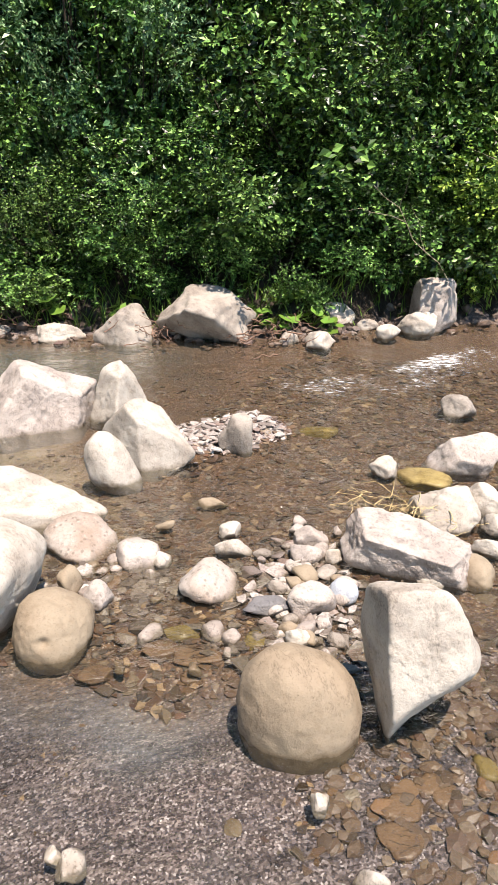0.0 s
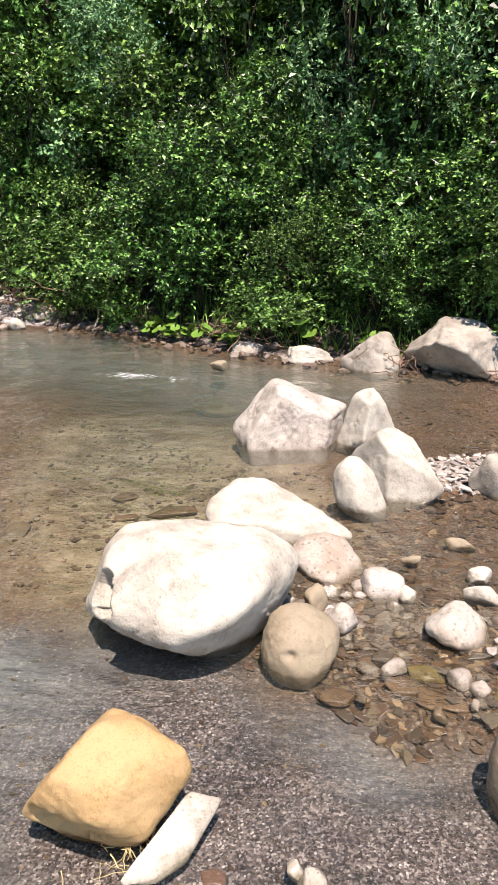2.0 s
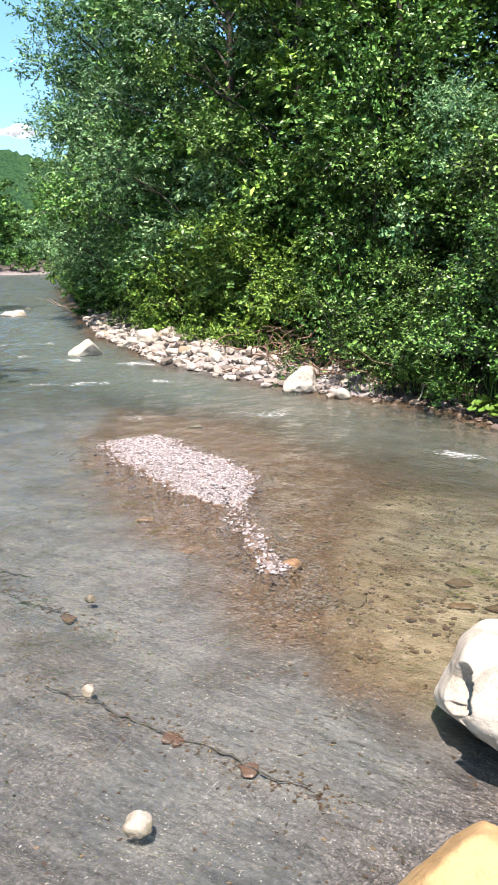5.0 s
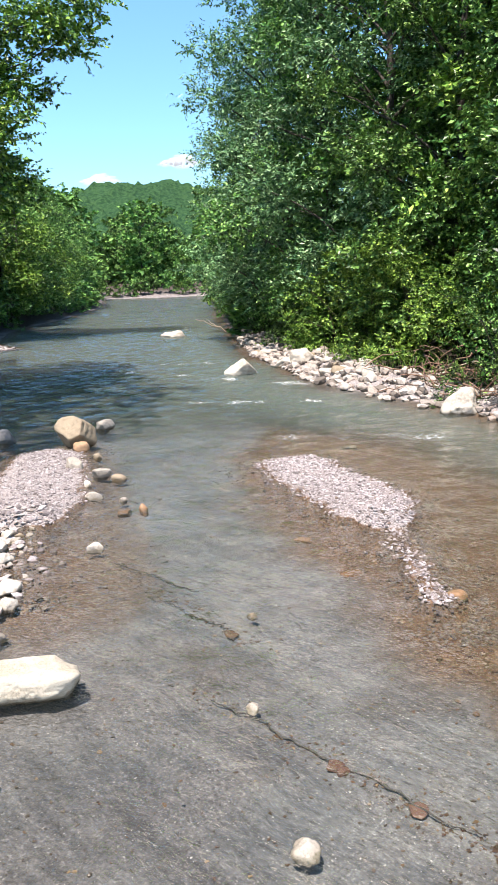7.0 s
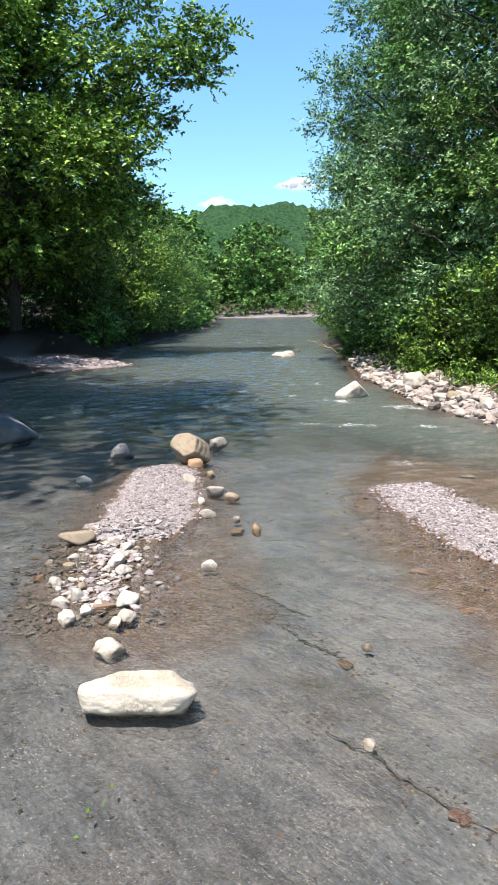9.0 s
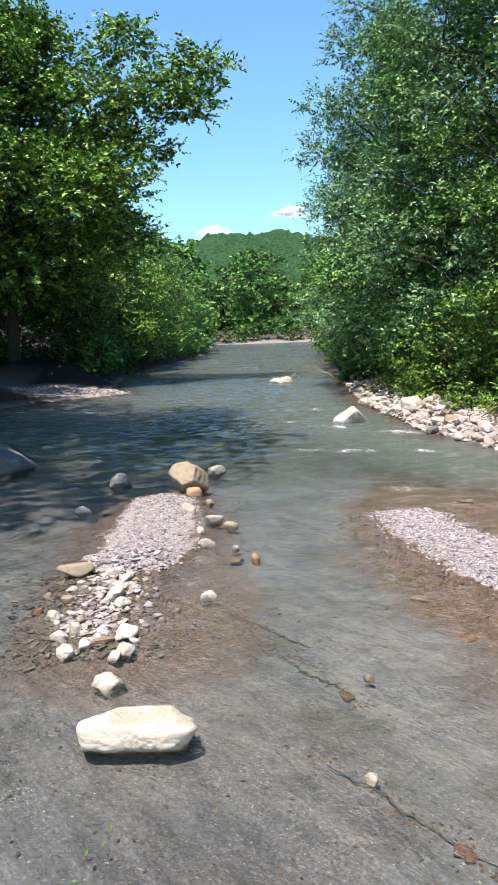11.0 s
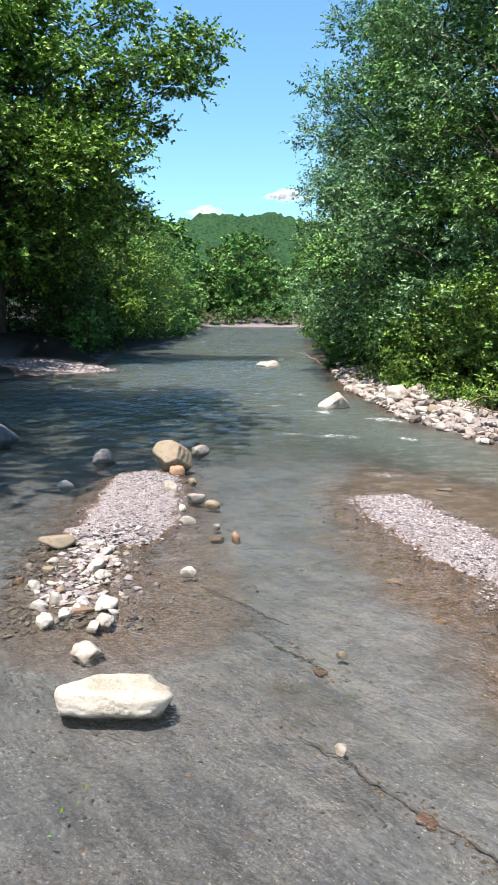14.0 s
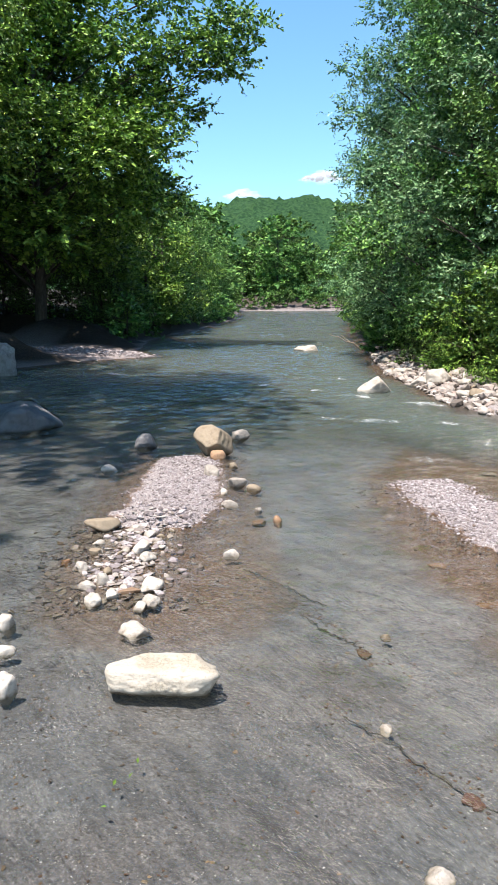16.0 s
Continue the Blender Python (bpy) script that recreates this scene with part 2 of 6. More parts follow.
    fine_ = g.mix(1.0, fine_, g.ramp(streak, (0.36, (0.48, 0.44, 0.44)), (0.5, (0.86, 0.80, 0.79)), (0.64, (1.15, 1.08, 1.05))), "MULTIPLY")
    fine_ = g.mix(g.math("MULTIPLY", g.steps(g.noise(c, 2.6, 4), 0.50, 0.68), 0.2), fine_, g.mix(g.steps(streak, 0.3, 0.7), (0.06, 0.058, 0.062), (0.165, 0.158, 0.16)))
    loose = g.mix(g.steps(g.noise(g.stretched(c, 30, 1.0, 2.2), 6.0, 5), 0.35, 0.7), (0.20, 0.155, 0.095), (0.33, 0.265, 0.175))
    bed = g.mix(g.math("ADD", silt, g.math("MULTIPLY", g.math("SUBTRACT", patch, 0.5), 0.7), clamp=True), grit, mud)
    deep = g.node("ShaderNodeAttribute", attribute_name="deep").outputs["Fac"]
    bed = g.mix(g.node("ShaderNodeAttribute", attribute_name="fine").outputs["Fac"], bed, fine_)
    bed = g.mix(g.math("MULTIPLY", deep, 0.65), bed, g.mix(patch, (0.024, 0.028, 0.026), (0.065, 0.063, 0.052)))
    grain = g.noise(g.stretched(bent_, 52, 1.0, 5.5), 3.6, 7, 0.68)
    bed = g.mix(g.math("MULTIPLY", g.math("SUBTRACT", 1.0, sand), 0.85), bed, g.ramp(grain, (0.32, (0.66, 0.66, 0.68)), (0.46, (0.96, 0.96, 0.97)), (0.56, (1.0, 1.0, 1.0)), (0.70, (1.15, 1.15, 1.14))), "MULTIPLY")
    crisp = g.noise(g.stretched(bent_, 52, 1.0, 2.2), 30.0, 6, 0.76)
    bed = g.mix(g.math("MULTIPLY", g.math("SUBTRACT", 1.0, sand), g.math("MULTIPLY_ADD", g.steps(g.noise(g.stretched(c, 52, 1.0, 1.8), 1.5, 4), 0.42, 0.58), 0.3, 0.7)), bed, g.ramp(crisp, (0.30, (0.25, 0.24, 0.235)), (0.44, (0.80, 0.80, 0.80)), (0.55, (1.02, 1.02, 1.02)), (0.68, (1.85, 1.83, 1.8))), "MULTIPLY")
    # more pale grains, likewise painting in glints on the water
    bed = g.mix(g.math("MULTIPLY", g.steps(pick(cells2, 1), 0.975, 0.985), g.math("MULTIPLY", g.steps(cells2.outputs["Distance"], 0.42, 0.25), 0.6)), bed, (0.44, 0.42, 0.40))
    bed = g.mix(g.math("MULTIPLY", sand, g.steps(g.noise(c, 3.0, 4), 0.25, 0.6)), bed, loose)
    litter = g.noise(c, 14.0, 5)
    # soil tones taken near black, painting in the shade below the shrubs
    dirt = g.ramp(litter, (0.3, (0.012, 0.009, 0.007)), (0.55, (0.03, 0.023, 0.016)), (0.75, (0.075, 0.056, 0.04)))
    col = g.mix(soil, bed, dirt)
    dry = g.math("MULTIPLY", g.steps(g.node("ShaderNodeAttribute", attribute_name="above").outputs["Fac"], 0.0, 0.012), g.math("SUBTRACT", 1.0, soil))
    pale = g.ramp(pick(cells2, 0), (0.0, (0.13, 0.11, 0.105)), (0.6, (0.26, 0.23, 0.225)), (1.0, (0.42, 0.385, 0.375)))
    col = g.mix(g.math("MULTIPLY", dry, 0.92), col, pale)
    g.put(g.bsdf.inputs["Base Color"], col)
    g.put(g.bsdf.inputs["Roughness"], 0.85)
    h = g.math("SUBTRACT", g.math("MULTIPLY", streak, 0.12), g.math("MULTIPLY", g.math("SUBTRACT", 1.0, g.math("MULTIPLY", silt, 0.8)), cells.outputs["Distance"]))
    h = g.math("ADD", h, g.math("MULTIPLY", crisp, 0.6))
    g.put(g.bsdf.inputs["Normal"], g.bump(h, 0.7, 0.014))
    return g.mat


def water_material():
    """Clear running water: ripples along the current, some suspended silt where it is deep, foam where it breaks."""
    g = Graph("running_water")
    c = g.coords()
    murk = g.node("ShaderNodeAttribute", attribute_name="murk").outputs["Fac"]
    foam = g.node("ShaderNodeAttribute", attribute_name="foam").outputs["Fac"]
    lively = g.node("ShaderNodeAttribute", attribute_name="lively").outputs["Fac"]
    across = g.stretched(c, -20, 1.6, 1.0)
    swell, chop, fine = g.noise(across, 2.6, 3, 0.5), g.noise(g.stretched(c, 52, 1.0, 1.7), 10.0, 4, 0.6), g.noise(g.stretched(c, 52, 1.0, 1.25), 38.0, 3, 0.6)
    chop = g.math("MULTIPLY", chop, g.math("ADD", g.math("MULTIPLY", lively, 0.62), 0.10))
    h = g.math("ADD", g.math("MULTIPLY", swell, 1.5), g.math("ADD", chop, g.math("MULTIPLY", g.math("MULTIPLY", fine, lively), 0.42)))
    normal = g.bump(h, 1.0, 0.065)
    clear = g.node("ShaderNodeBsdfTransparent", {"Color": (0.90, 0.92, 0.90, 1)})
    cloudy = g.node("ShaderNodeBsdfDiffuse", {"Color": (0.102, 0.124, 0.108, 1)})
    gloss = g.node("ShaderNodeBsdfGlossy", {"Color": (1, 1, 1, 1), "Roughness": 0.05, "Normal": normal})
    white = g.node("ShaderNodeBsdfDiffuse", {"Color": (0.75, 0.78, 0.78, 1)})
    body = g.node("ShaderNodeMixShader", {0: murk, 1: clear.outputs[0], 2: cloudy.outputs[0]})
    facing = g.node("ShaderNodeLayerWeight", {"Blend": 0.5, "Normal": normal}).outputs["Facing"]
    fresnel = g.math("ADD", g.math("MULTIPLY", g.math("POWER", facing, 4.1), 0.97), 0.014)
    top = g.node("ShaderNodeMixShader", {0: fresnel, 1: body.outputs[0], 2: gloss.outputs[0]})
    lace = g.math("ADD", g.math("MULTIPLY_ADD", g.noise(g.stretched(c, 60, 1.0, 2.4), 13.0, 6, 0.75), 1.9, -0.45), g.math("SUBTRACT", g.math("MULTIPLY", foam, 0.5), 0.5))
    all_ = g.node("ShaderNodeMixShader", {0: g.math("MULTIPLY", g.steps(lace, 0.44, 0.70), 0.6), 1: top.outputs[0], 2: white.outputs[0]})
    g.put(g.out.inputs["Surface"], all_.outputs[0])
    return g.mat


WHITE, TAN, YELLOW = (0.43, 0.395, 0.34), (0.255, 0.207, 0.146), (0.36, 0.24, 0.12)
STONES = {
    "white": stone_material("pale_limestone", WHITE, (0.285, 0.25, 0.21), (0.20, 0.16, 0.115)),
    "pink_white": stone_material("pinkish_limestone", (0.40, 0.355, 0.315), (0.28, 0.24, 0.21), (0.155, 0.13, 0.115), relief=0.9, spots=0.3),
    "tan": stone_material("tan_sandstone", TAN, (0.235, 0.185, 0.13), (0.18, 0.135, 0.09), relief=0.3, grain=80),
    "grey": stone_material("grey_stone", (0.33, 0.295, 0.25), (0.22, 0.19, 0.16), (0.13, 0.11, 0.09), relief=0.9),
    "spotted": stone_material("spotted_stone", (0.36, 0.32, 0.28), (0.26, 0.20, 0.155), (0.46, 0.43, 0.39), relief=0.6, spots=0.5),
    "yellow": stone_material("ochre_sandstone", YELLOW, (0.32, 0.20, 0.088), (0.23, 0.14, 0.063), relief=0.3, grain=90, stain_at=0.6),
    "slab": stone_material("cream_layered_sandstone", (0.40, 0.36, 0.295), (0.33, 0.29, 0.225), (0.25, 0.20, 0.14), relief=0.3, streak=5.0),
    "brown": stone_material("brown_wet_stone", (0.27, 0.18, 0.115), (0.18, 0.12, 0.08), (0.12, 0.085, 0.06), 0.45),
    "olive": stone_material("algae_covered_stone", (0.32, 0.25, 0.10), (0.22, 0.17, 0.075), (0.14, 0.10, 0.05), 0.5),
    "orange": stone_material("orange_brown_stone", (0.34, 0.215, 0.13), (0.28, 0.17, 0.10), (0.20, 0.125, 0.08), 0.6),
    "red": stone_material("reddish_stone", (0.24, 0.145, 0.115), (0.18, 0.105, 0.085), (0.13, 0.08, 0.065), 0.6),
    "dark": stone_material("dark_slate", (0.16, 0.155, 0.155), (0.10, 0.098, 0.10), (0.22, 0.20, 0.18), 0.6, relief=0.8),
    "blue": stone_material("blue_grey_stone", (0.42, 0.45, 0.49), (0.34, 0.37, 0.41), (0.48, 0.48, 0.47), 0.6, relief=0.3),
}
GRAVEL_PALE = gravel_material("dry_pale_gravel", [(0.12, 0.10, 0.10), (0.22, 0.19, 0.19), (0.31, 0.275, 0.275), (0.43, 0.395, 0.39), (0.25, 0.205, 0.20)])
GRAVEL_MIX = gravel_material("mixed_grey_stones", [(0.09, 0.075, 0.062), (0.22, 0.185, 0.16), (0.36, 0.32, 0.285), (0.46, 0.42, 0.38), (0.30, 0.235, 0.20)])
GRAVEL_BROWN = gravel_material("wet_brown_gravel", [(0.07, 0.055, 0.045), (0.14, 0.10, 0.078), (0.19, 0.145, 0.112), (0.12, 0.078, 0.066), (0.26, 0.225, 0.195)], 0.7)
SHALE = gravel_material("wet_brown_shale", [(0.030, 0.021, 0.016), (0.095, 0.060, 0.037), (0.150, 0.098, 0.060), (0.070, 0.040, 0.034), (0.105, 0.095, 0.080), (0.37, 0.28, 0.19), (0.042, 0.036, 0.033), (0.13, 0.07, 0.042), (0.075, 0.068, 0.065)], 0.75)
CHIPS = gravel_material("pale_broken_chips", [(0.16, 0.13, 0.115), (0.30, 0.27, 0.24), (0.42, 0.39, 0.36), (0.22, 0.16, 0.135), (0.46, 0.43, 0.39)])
GROUND, WATER = ground_material(), water_material()
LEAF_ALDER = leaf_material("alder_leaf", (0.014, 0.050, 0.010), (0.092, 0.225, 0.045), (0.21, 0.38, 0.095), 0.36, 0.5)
LEAF_WILLOW = leaf_material("willow_leaf", (0.050, 0.135, 0.055), (0.165, 0.315, 0.13), (0.28, 0.42, 0.205), 0.45)
LEAF_TREE = leaf_material("broad_tree_leaf", (0.042, 0.120, 0.016), (0.180, 0.335, 0.046), (0.32, 0.47, 0.09))
LEAF_BRIGHT = leaf_material("fresh_green_leaf", (0.036, 0.125, 0.024), (0.135, 0.29, 0.060), (0.25, 0.42, 0.115))
LEAF_FAR = leaf_material("far_foliage", (0.055, 0.135, 0.03), (0.115, 0.25, 0.05), (0.20, 0.34, 0.08), 0.7)
LEAF_HERB = leaf_material("broad_herb_leaf", (0.07, 0.15, 0.022), (0.11, 0.21, 0.03), (0.17, 0.27, 0.045), 0.5)
BARK, TWIG, DRIFT = bark_material("grey_brown_bark", (0.052, 0.044, 0.036)), bark_material("thin_stem_bark", (0.045, 0.036, 0.026)), bark_material("bleached_driftwood", (0.36, 0.29, 0.22))

# ---- the lie of the land ----
RIGHT_EDGE = np.array([(-40, 12), (-6, 9.6), (-2, 8.8), (0.2, 8.0), (1.2, 7.3), (1.5, 6.7), (2.5, 6.15), (2.9, 5.95), (4.0, 5.6), (5.4, 5.25), (6.9, 5.0), (7.5, 4.6), (8.4, 4.2), (9.5, 3.8), (12.3, 3.15), (15, 3.1), (18, 2.9), (26, 3.4), (42, 4.4), (70, 7.2), (109, 12.5), (150, 17)])
LEFT_EDGE = np.array([(-40, -14), (0, -6.4), (10, -7.0), (19, -8.2), (21, -7.2), (24, -5.0), (27, -5.6), (34, -6.4), (38, -6.2), (50, -5.4), (71, -4.4), (109, -6.2), (150, -9)])


SILT_EDGE = np.array([(-2, 2.1), (0.3, 2.05), (0.8, 1.95), (1.3, 1.62), (2.0, 1.28), (3.5, 1.05), (5.0, 0.95), (7.0, 0.85), (9.0, 1.6)])


def water_level(y):
    return 0.012 * np.clip(y - 20, 0, 125)


def bar(x, y, ax, ay, bx, by, half):
    """1 on the line from a to b, falling to 0 at half a width from it."""
    dx, dy = bx - ax, by - ay
    t = np.clip(((x - ax) * dx + (y - ay) * dy) / (dx * dx + dy * dy), 0, 1)
    d = np.hypot(x - ax - t * dx, y - ay - t * dy)
    return np.clip(1 - (d / half) ** 2, -1, 1)


def land(x, y):
    """Height of the bed or bank, and the masks for silt and soil."""
    wob = flat_noise(x, y, 0.7, 3, 5) * 0.25
    dr = x - np.interp(y, RIGHT_EDGE[:, 0], RIGHT_EDGE[:, 1]) + wob * 0.6
    dl = np.interp(y, LEFT_EDGE[:, 0], LEFT_EDGE[:, 1]) - x + wob
    d = np.maximum(dr, dl)
    far_end = y - 132 + wob * 4
    d = np.maximum(d, far_end)
    fine = flat_noise(x, y, 9.0, 3, 2)
    low = flat_noise(x, y, 1.6, 3, 9)
    # bed: shallow riffle and flats, a deeper thread by the far bank and upstream
    depth = 0.045 + 0.012 * low
    thread = np.exp(-((dr + 1.25) / 0.75) ** 2) * smooth(1.8, 3.6, y)
    depth = depth + 0.20 * thread * smooth(40, 8, y) + 0.06 * np.exp(-((x - 3.1) / 0.8) ** 2 - ((y - 2.9) / 0.9) ** 2)
    depth = depth + 0.16 * smooth(6.0, 13, y) * smooth(0, -1.5, d) * (1 - 0.5 * bar(x, y, -1.0, 8, -1.2, 4, 1.5).clip(0, 1))
    depth = depth + 0.03 * smooth(-1.0, -2.5, x) * smooth(7, 5, y)
    depth = depth - 0.028 * smooth(2.0, 2.4, x) * smooth(1.5, 0.6, y + 0.3 * (x - 3)) * smooth(5.5, 4.6, x)
    bed = -depth - 0.02 * smooth(-0.2, -0.5, d)
    bed = bed * smooth(0.12, -0.45, d)
    raise_ = lambda b, crest: b.clip(0, 1) ** 0.6 * crest
    bed = bed + raise_(bar(x, y, 1.45, 6.1, 1.75, 4.75, 0.60 + 0.10 * low + 0.05 * fine), 0.088) + raise_(bar(x, y, 1.75, 4.3, 1.58, 2.9, 0.20 + 0.10 * low + 0.08 * fine), 0.070)
    bed = bed + raise_(bar(x, y, -1.05, 7.2, -0.98, 5.3, 0.58 + 0.12 * low + 0.06 * fine), 0.100) + raise_(bar(x, y, -1.15, 4.8, -1.0, 3.7, 0.55 + 0.10 * low + 0.06 * fine), 0.062)
    bed = bed + raise_(bar(x, y, 3.75, 1.35, 4.25, 1.05, 0.35), 0.09) + raise_(bar(x, y, 2.6, -0.1, 3.2, 0.15, 0.4), 0.012) + raise_(bar(x, y, 2.25, 0.85, 2.5, 0.95, 0.25), 0.02)
    bed = bed + raise_(bar(x, y, -4.9, 24.6, -10.5, 26.0, 1.5 + 0.3 * low), 0.10) + raise_(bar(x, y, -7.6, 49, -7.9, 54, 1.3 + 0.2 * low), 0.15)
    bed = bed + 0.006 * fine
    # banks
    up = d.clip(0, None)
    stony = smooth(7.3, 8.2, y) * smooth(30, 24, y) * (dr > 0)
    rise = 0.10 * np.minimum(up, 0.5) + np.where(stony > 0.5, 0.13, 0.55) * (up - 0.3).clip(0, 1.6) + 0.10 * (up - 2.0).clip(0, 30)
    bank = rise + 0.05 * fine * smooth(0, 0.6, d) + 0.12 * low * smooth(0.5, 2.5, d)
    bank = bank * (1 - 0.93 * bar(x, y, -5.0, 24.6, -12.5, 26.4, 3.2).clip(0, 1) ** 0.35)
    z = bed + bank * smooth(-0.1, 0.2, d)
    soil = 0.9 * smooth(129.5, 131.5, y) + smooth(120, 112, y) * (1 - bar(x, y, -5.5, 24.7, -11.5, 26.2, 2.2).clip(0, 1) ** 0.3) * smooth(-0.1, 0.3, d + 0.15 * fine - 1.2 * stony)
    edge = np.interp(y, SILT_EDGE[:, 0], SILT_EDGE[:, 1])
    brown = smooth(-0.22, 0.22, x - edge + 0.25 * low) * smooth(11, 8, y)
    brown = np.maximum(brown, bar(x, y, -1.2, 7.5, -0.75, 3.6, 0.85).clip(0, 1) ** 0.5 * 0.9)
    silt = (1 - brown) * smooth(15, 9, y) * 0.95 + 0.35 * smooth(1.2, 0.4, y) * smooth(2.3, 1.9, x)
    sand = bar(x, y, 2.5, 1.9, 3.3, 3.2, 1.0).clip(0, 1) ** 0.6
    return z + water_level(y), silt.clip(0, 1), soil, d, sand


def axis(lo, hi, fine_lo, fine_hi, step, growth):
    out = list(np.arange(fine_lo, fine_hi, step))
    s = step
    while out[-1] < hi:
        s *= growth
        out.append(out[-1] + s)
    s = step
    while out[0] > lo:
        s *= growth
        out.insert(0, out[0] - s)
    return np.array(out)


def sheet(name, xs, ys, heights):
    gx, gy = np.meshgrid(xs, ys)
    x, y = gx.ravel(), gy.ravel()
    nx, ny = len(xs), len(ys)
    i = (np.arange(ny - 1)[:, None] * nx + np.arange(nx - 1)[None, :]).ravel()
    faces = np.stack([i, i + 1, i + nx + 1, i + nx], 1)
    z, *values = heights(x, y)
    return mesh_from(name, np.stack([x, y, z], 1), faces), x, y, values


def build_ground():
    me, x, y, (silt, soil, d, sand) = sheet("ground", axis(-900, 900, -2.2, 6.8, 0.075, 1.075), axis(-300, 1500, -0.9, 8.2, 0.075, 1.065), land)
    point_values(me, "silt", silt)
    point_values(me, "above", np.array([v.co.z for v in me.vertices]) - water_level(y))
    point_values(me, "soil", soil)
    point_values(me, "sand", sand)
    point_values(me, "fine", smooth(1.5, 0.7, y + 0.25 * (1.5 - x)) * smooth(0.7, 1.1, x) * smooth(3.0, 2.5, x + 0.2 * flat_noise(x, y, 2.0, 2, 61) + 0.9 * smooth(-0.3, 0.2, y)) + 0.25 * smooth(0.0, 0.35, flat_noise(x, y, 0.9, 3, 62) + 0.3 * smooth(0.6, -0.6, x)) * smooth(1.2, 0.3, x) * smooth(3.6, 2.6, y))
    point_values(me, "slate", smooth(1.0, 0.1, x + 0.35 * flat_noise(x, y, 1.2, 3, 63)) * smooth(2.9, 1.7, y + 0.4 * flat_noise(x, y, 0.8, 2, 64)))
    point_values(me, "deep", smooth(7.0, 13.0, y) * smooth(0.2, -0.8, d))
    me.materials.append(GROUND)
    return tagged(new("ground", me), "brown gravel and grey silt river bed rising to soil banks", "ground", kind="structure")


def water_heights(x, y):
    z, silt, soil, d, sand = land(x, y)
    depth = water_level(y) - z
    murk = 0.02 + 0.62 * (1 - np.exp(-np.clip(depth - 0.07, 0, 1) * 8.0))
    dr = x - np.interp(y, RIGHT_EDGE[:, 0], RIGHT_EDGE[:, 1])
    murk = murk * (1 - 0.15 * smooth(7, 10, y) * smooth(-1.8, -3.4, dr))
    broken = flat_noise(x, y, 1.3, 3, 31)
    foam = bar(x, y, 3.9, 4.85, 4.35, 4.1, 0.2).clip(0, 1) * 1.2 + bar(x, y, 4.5, 1.2, 5.6, 1.0, 0.4).clip(0, 1) * 0.4
    foam = foam + bar(x, y, 1.4, 7.5, 3.4, 7.0, 0.45).clip(0, 1) * 0.8 + bar(x, y, -0.4, 15.6, 2.9, 12.0, 0.3).clip(0, 1) * 1.15 + bar(x, y, -4.5, 18.2, 1.4, 17.0, 0.4).clip(0, 1) * 1.15 + bar(x, y, 0.6, 10.6, 2.6, 10.0, 0.22).clip(0, 1) * 1.0
    foam = foam + bar(x, y, 4.4, 2.6, 5.5, 1.4, 0.5).clip(0, 1) * 0.5 + bar(x, y, -5.0, 80, -2, 76, 2.0).clip(0, 1) + bar(x, y, 2.0, 11.0, 3.0, 9.4, 0.4).clip(0, 1) * 0.7
    foam = foam * (0.75 + 0.4 * broken + 0.5 * flat_noise(x, y, 3.5, 2, 33))
    foam = foam + (bar(x, y, 5.3, 0.75, 6.7, -0.1, 0.42).clip(0, 1) + 0.8 * bar(x, y, 6.0, 0.55, 6.9, 0.25, 0.22).clip(0, 1)) * (0.72 + 0.5 * flat_noise(x, y, 3.0, 3, 34))
    lively = 0.25 + 0.3 * smooth(0.12, 0.02, depth) * smooth(12, 4, y) + 0.6 * bar(x, y, 4.0, 1.4, 6.5, 0.4, 1.6).clip(0, 1) + 1.9 * smooth(6.5, 11, y) + 0.2 * smooth(-0.2, 0.5, broken)
    wave = 0.006 * flat_noise(x, y, 2.2, 2, 12) * smooth(0.02, 0.12, depth) + 0.0025 * flat_noise(x, y, 7.0, 2, 13) * smooth(0.01, 0.06, depth)
    ripple = 0.6 * fbm(np.stack([x * 2.4 + y * 0.5, y * 5.0 - x * 0.6, x * 0], 1), 2, 14) + 0.4 * fbm(np.stack([x * 5.0 - y, y * 8.0 + x, x * 0 + 3], 1), 2, 15)
    wave = wave + 0.046 * ripple * smooth(7.0, 11, y) * smooth(44, 26, y) * smooth(0.02, 0.12, depth)
    wave = wave + 0.07 * fbm(np.stack([x * 0.7, y * 1.3, x * 0 + 5], 1), 3, 16) * smooth(26, 44, y) * smooth(0.02, 0.15, depth)
    return water_level(y) + wave, murk, foam.clip(0, 1.15), lively


def build_water():
    me, x, y, (murk, foam, lively) = sheet("water", axis(-16, 19, -6.2, 6.8, 0.1, 1.08), axis(-40, 136, -0.9, 27.0, 0.1, 1.024), water_heights)
    point_values(me, "murk", murk)
    point_values(me, "foam", foam)
    point_values(me, "lively", lively)
    me.materials.append(WATER)
    return tagged(new("water", me), "clear shallow river water rippling over its bed", "water", kind="structure")


def ground_at(x, y):
    return float(land(np.array([float(x)]), np.array([float(y)]))[0][0])


build_ground()
build_water()

# ---- stones ----
SPHERES = {}


def sphere(level):
    if level not in SPHERES:
        bm = bmesh.new()
        bmesh.ops.create_icosphere(bm, subdivisions=level, radius=1)
        bm.verts.ensure_lookup_table()
        SPHERES[level] = (np.array([v.co[:] for v in bm.verts]), np.array([[v.index for v in f.verts] for f in bm.faces]))
        bm.free()
    return SPHERES[level]


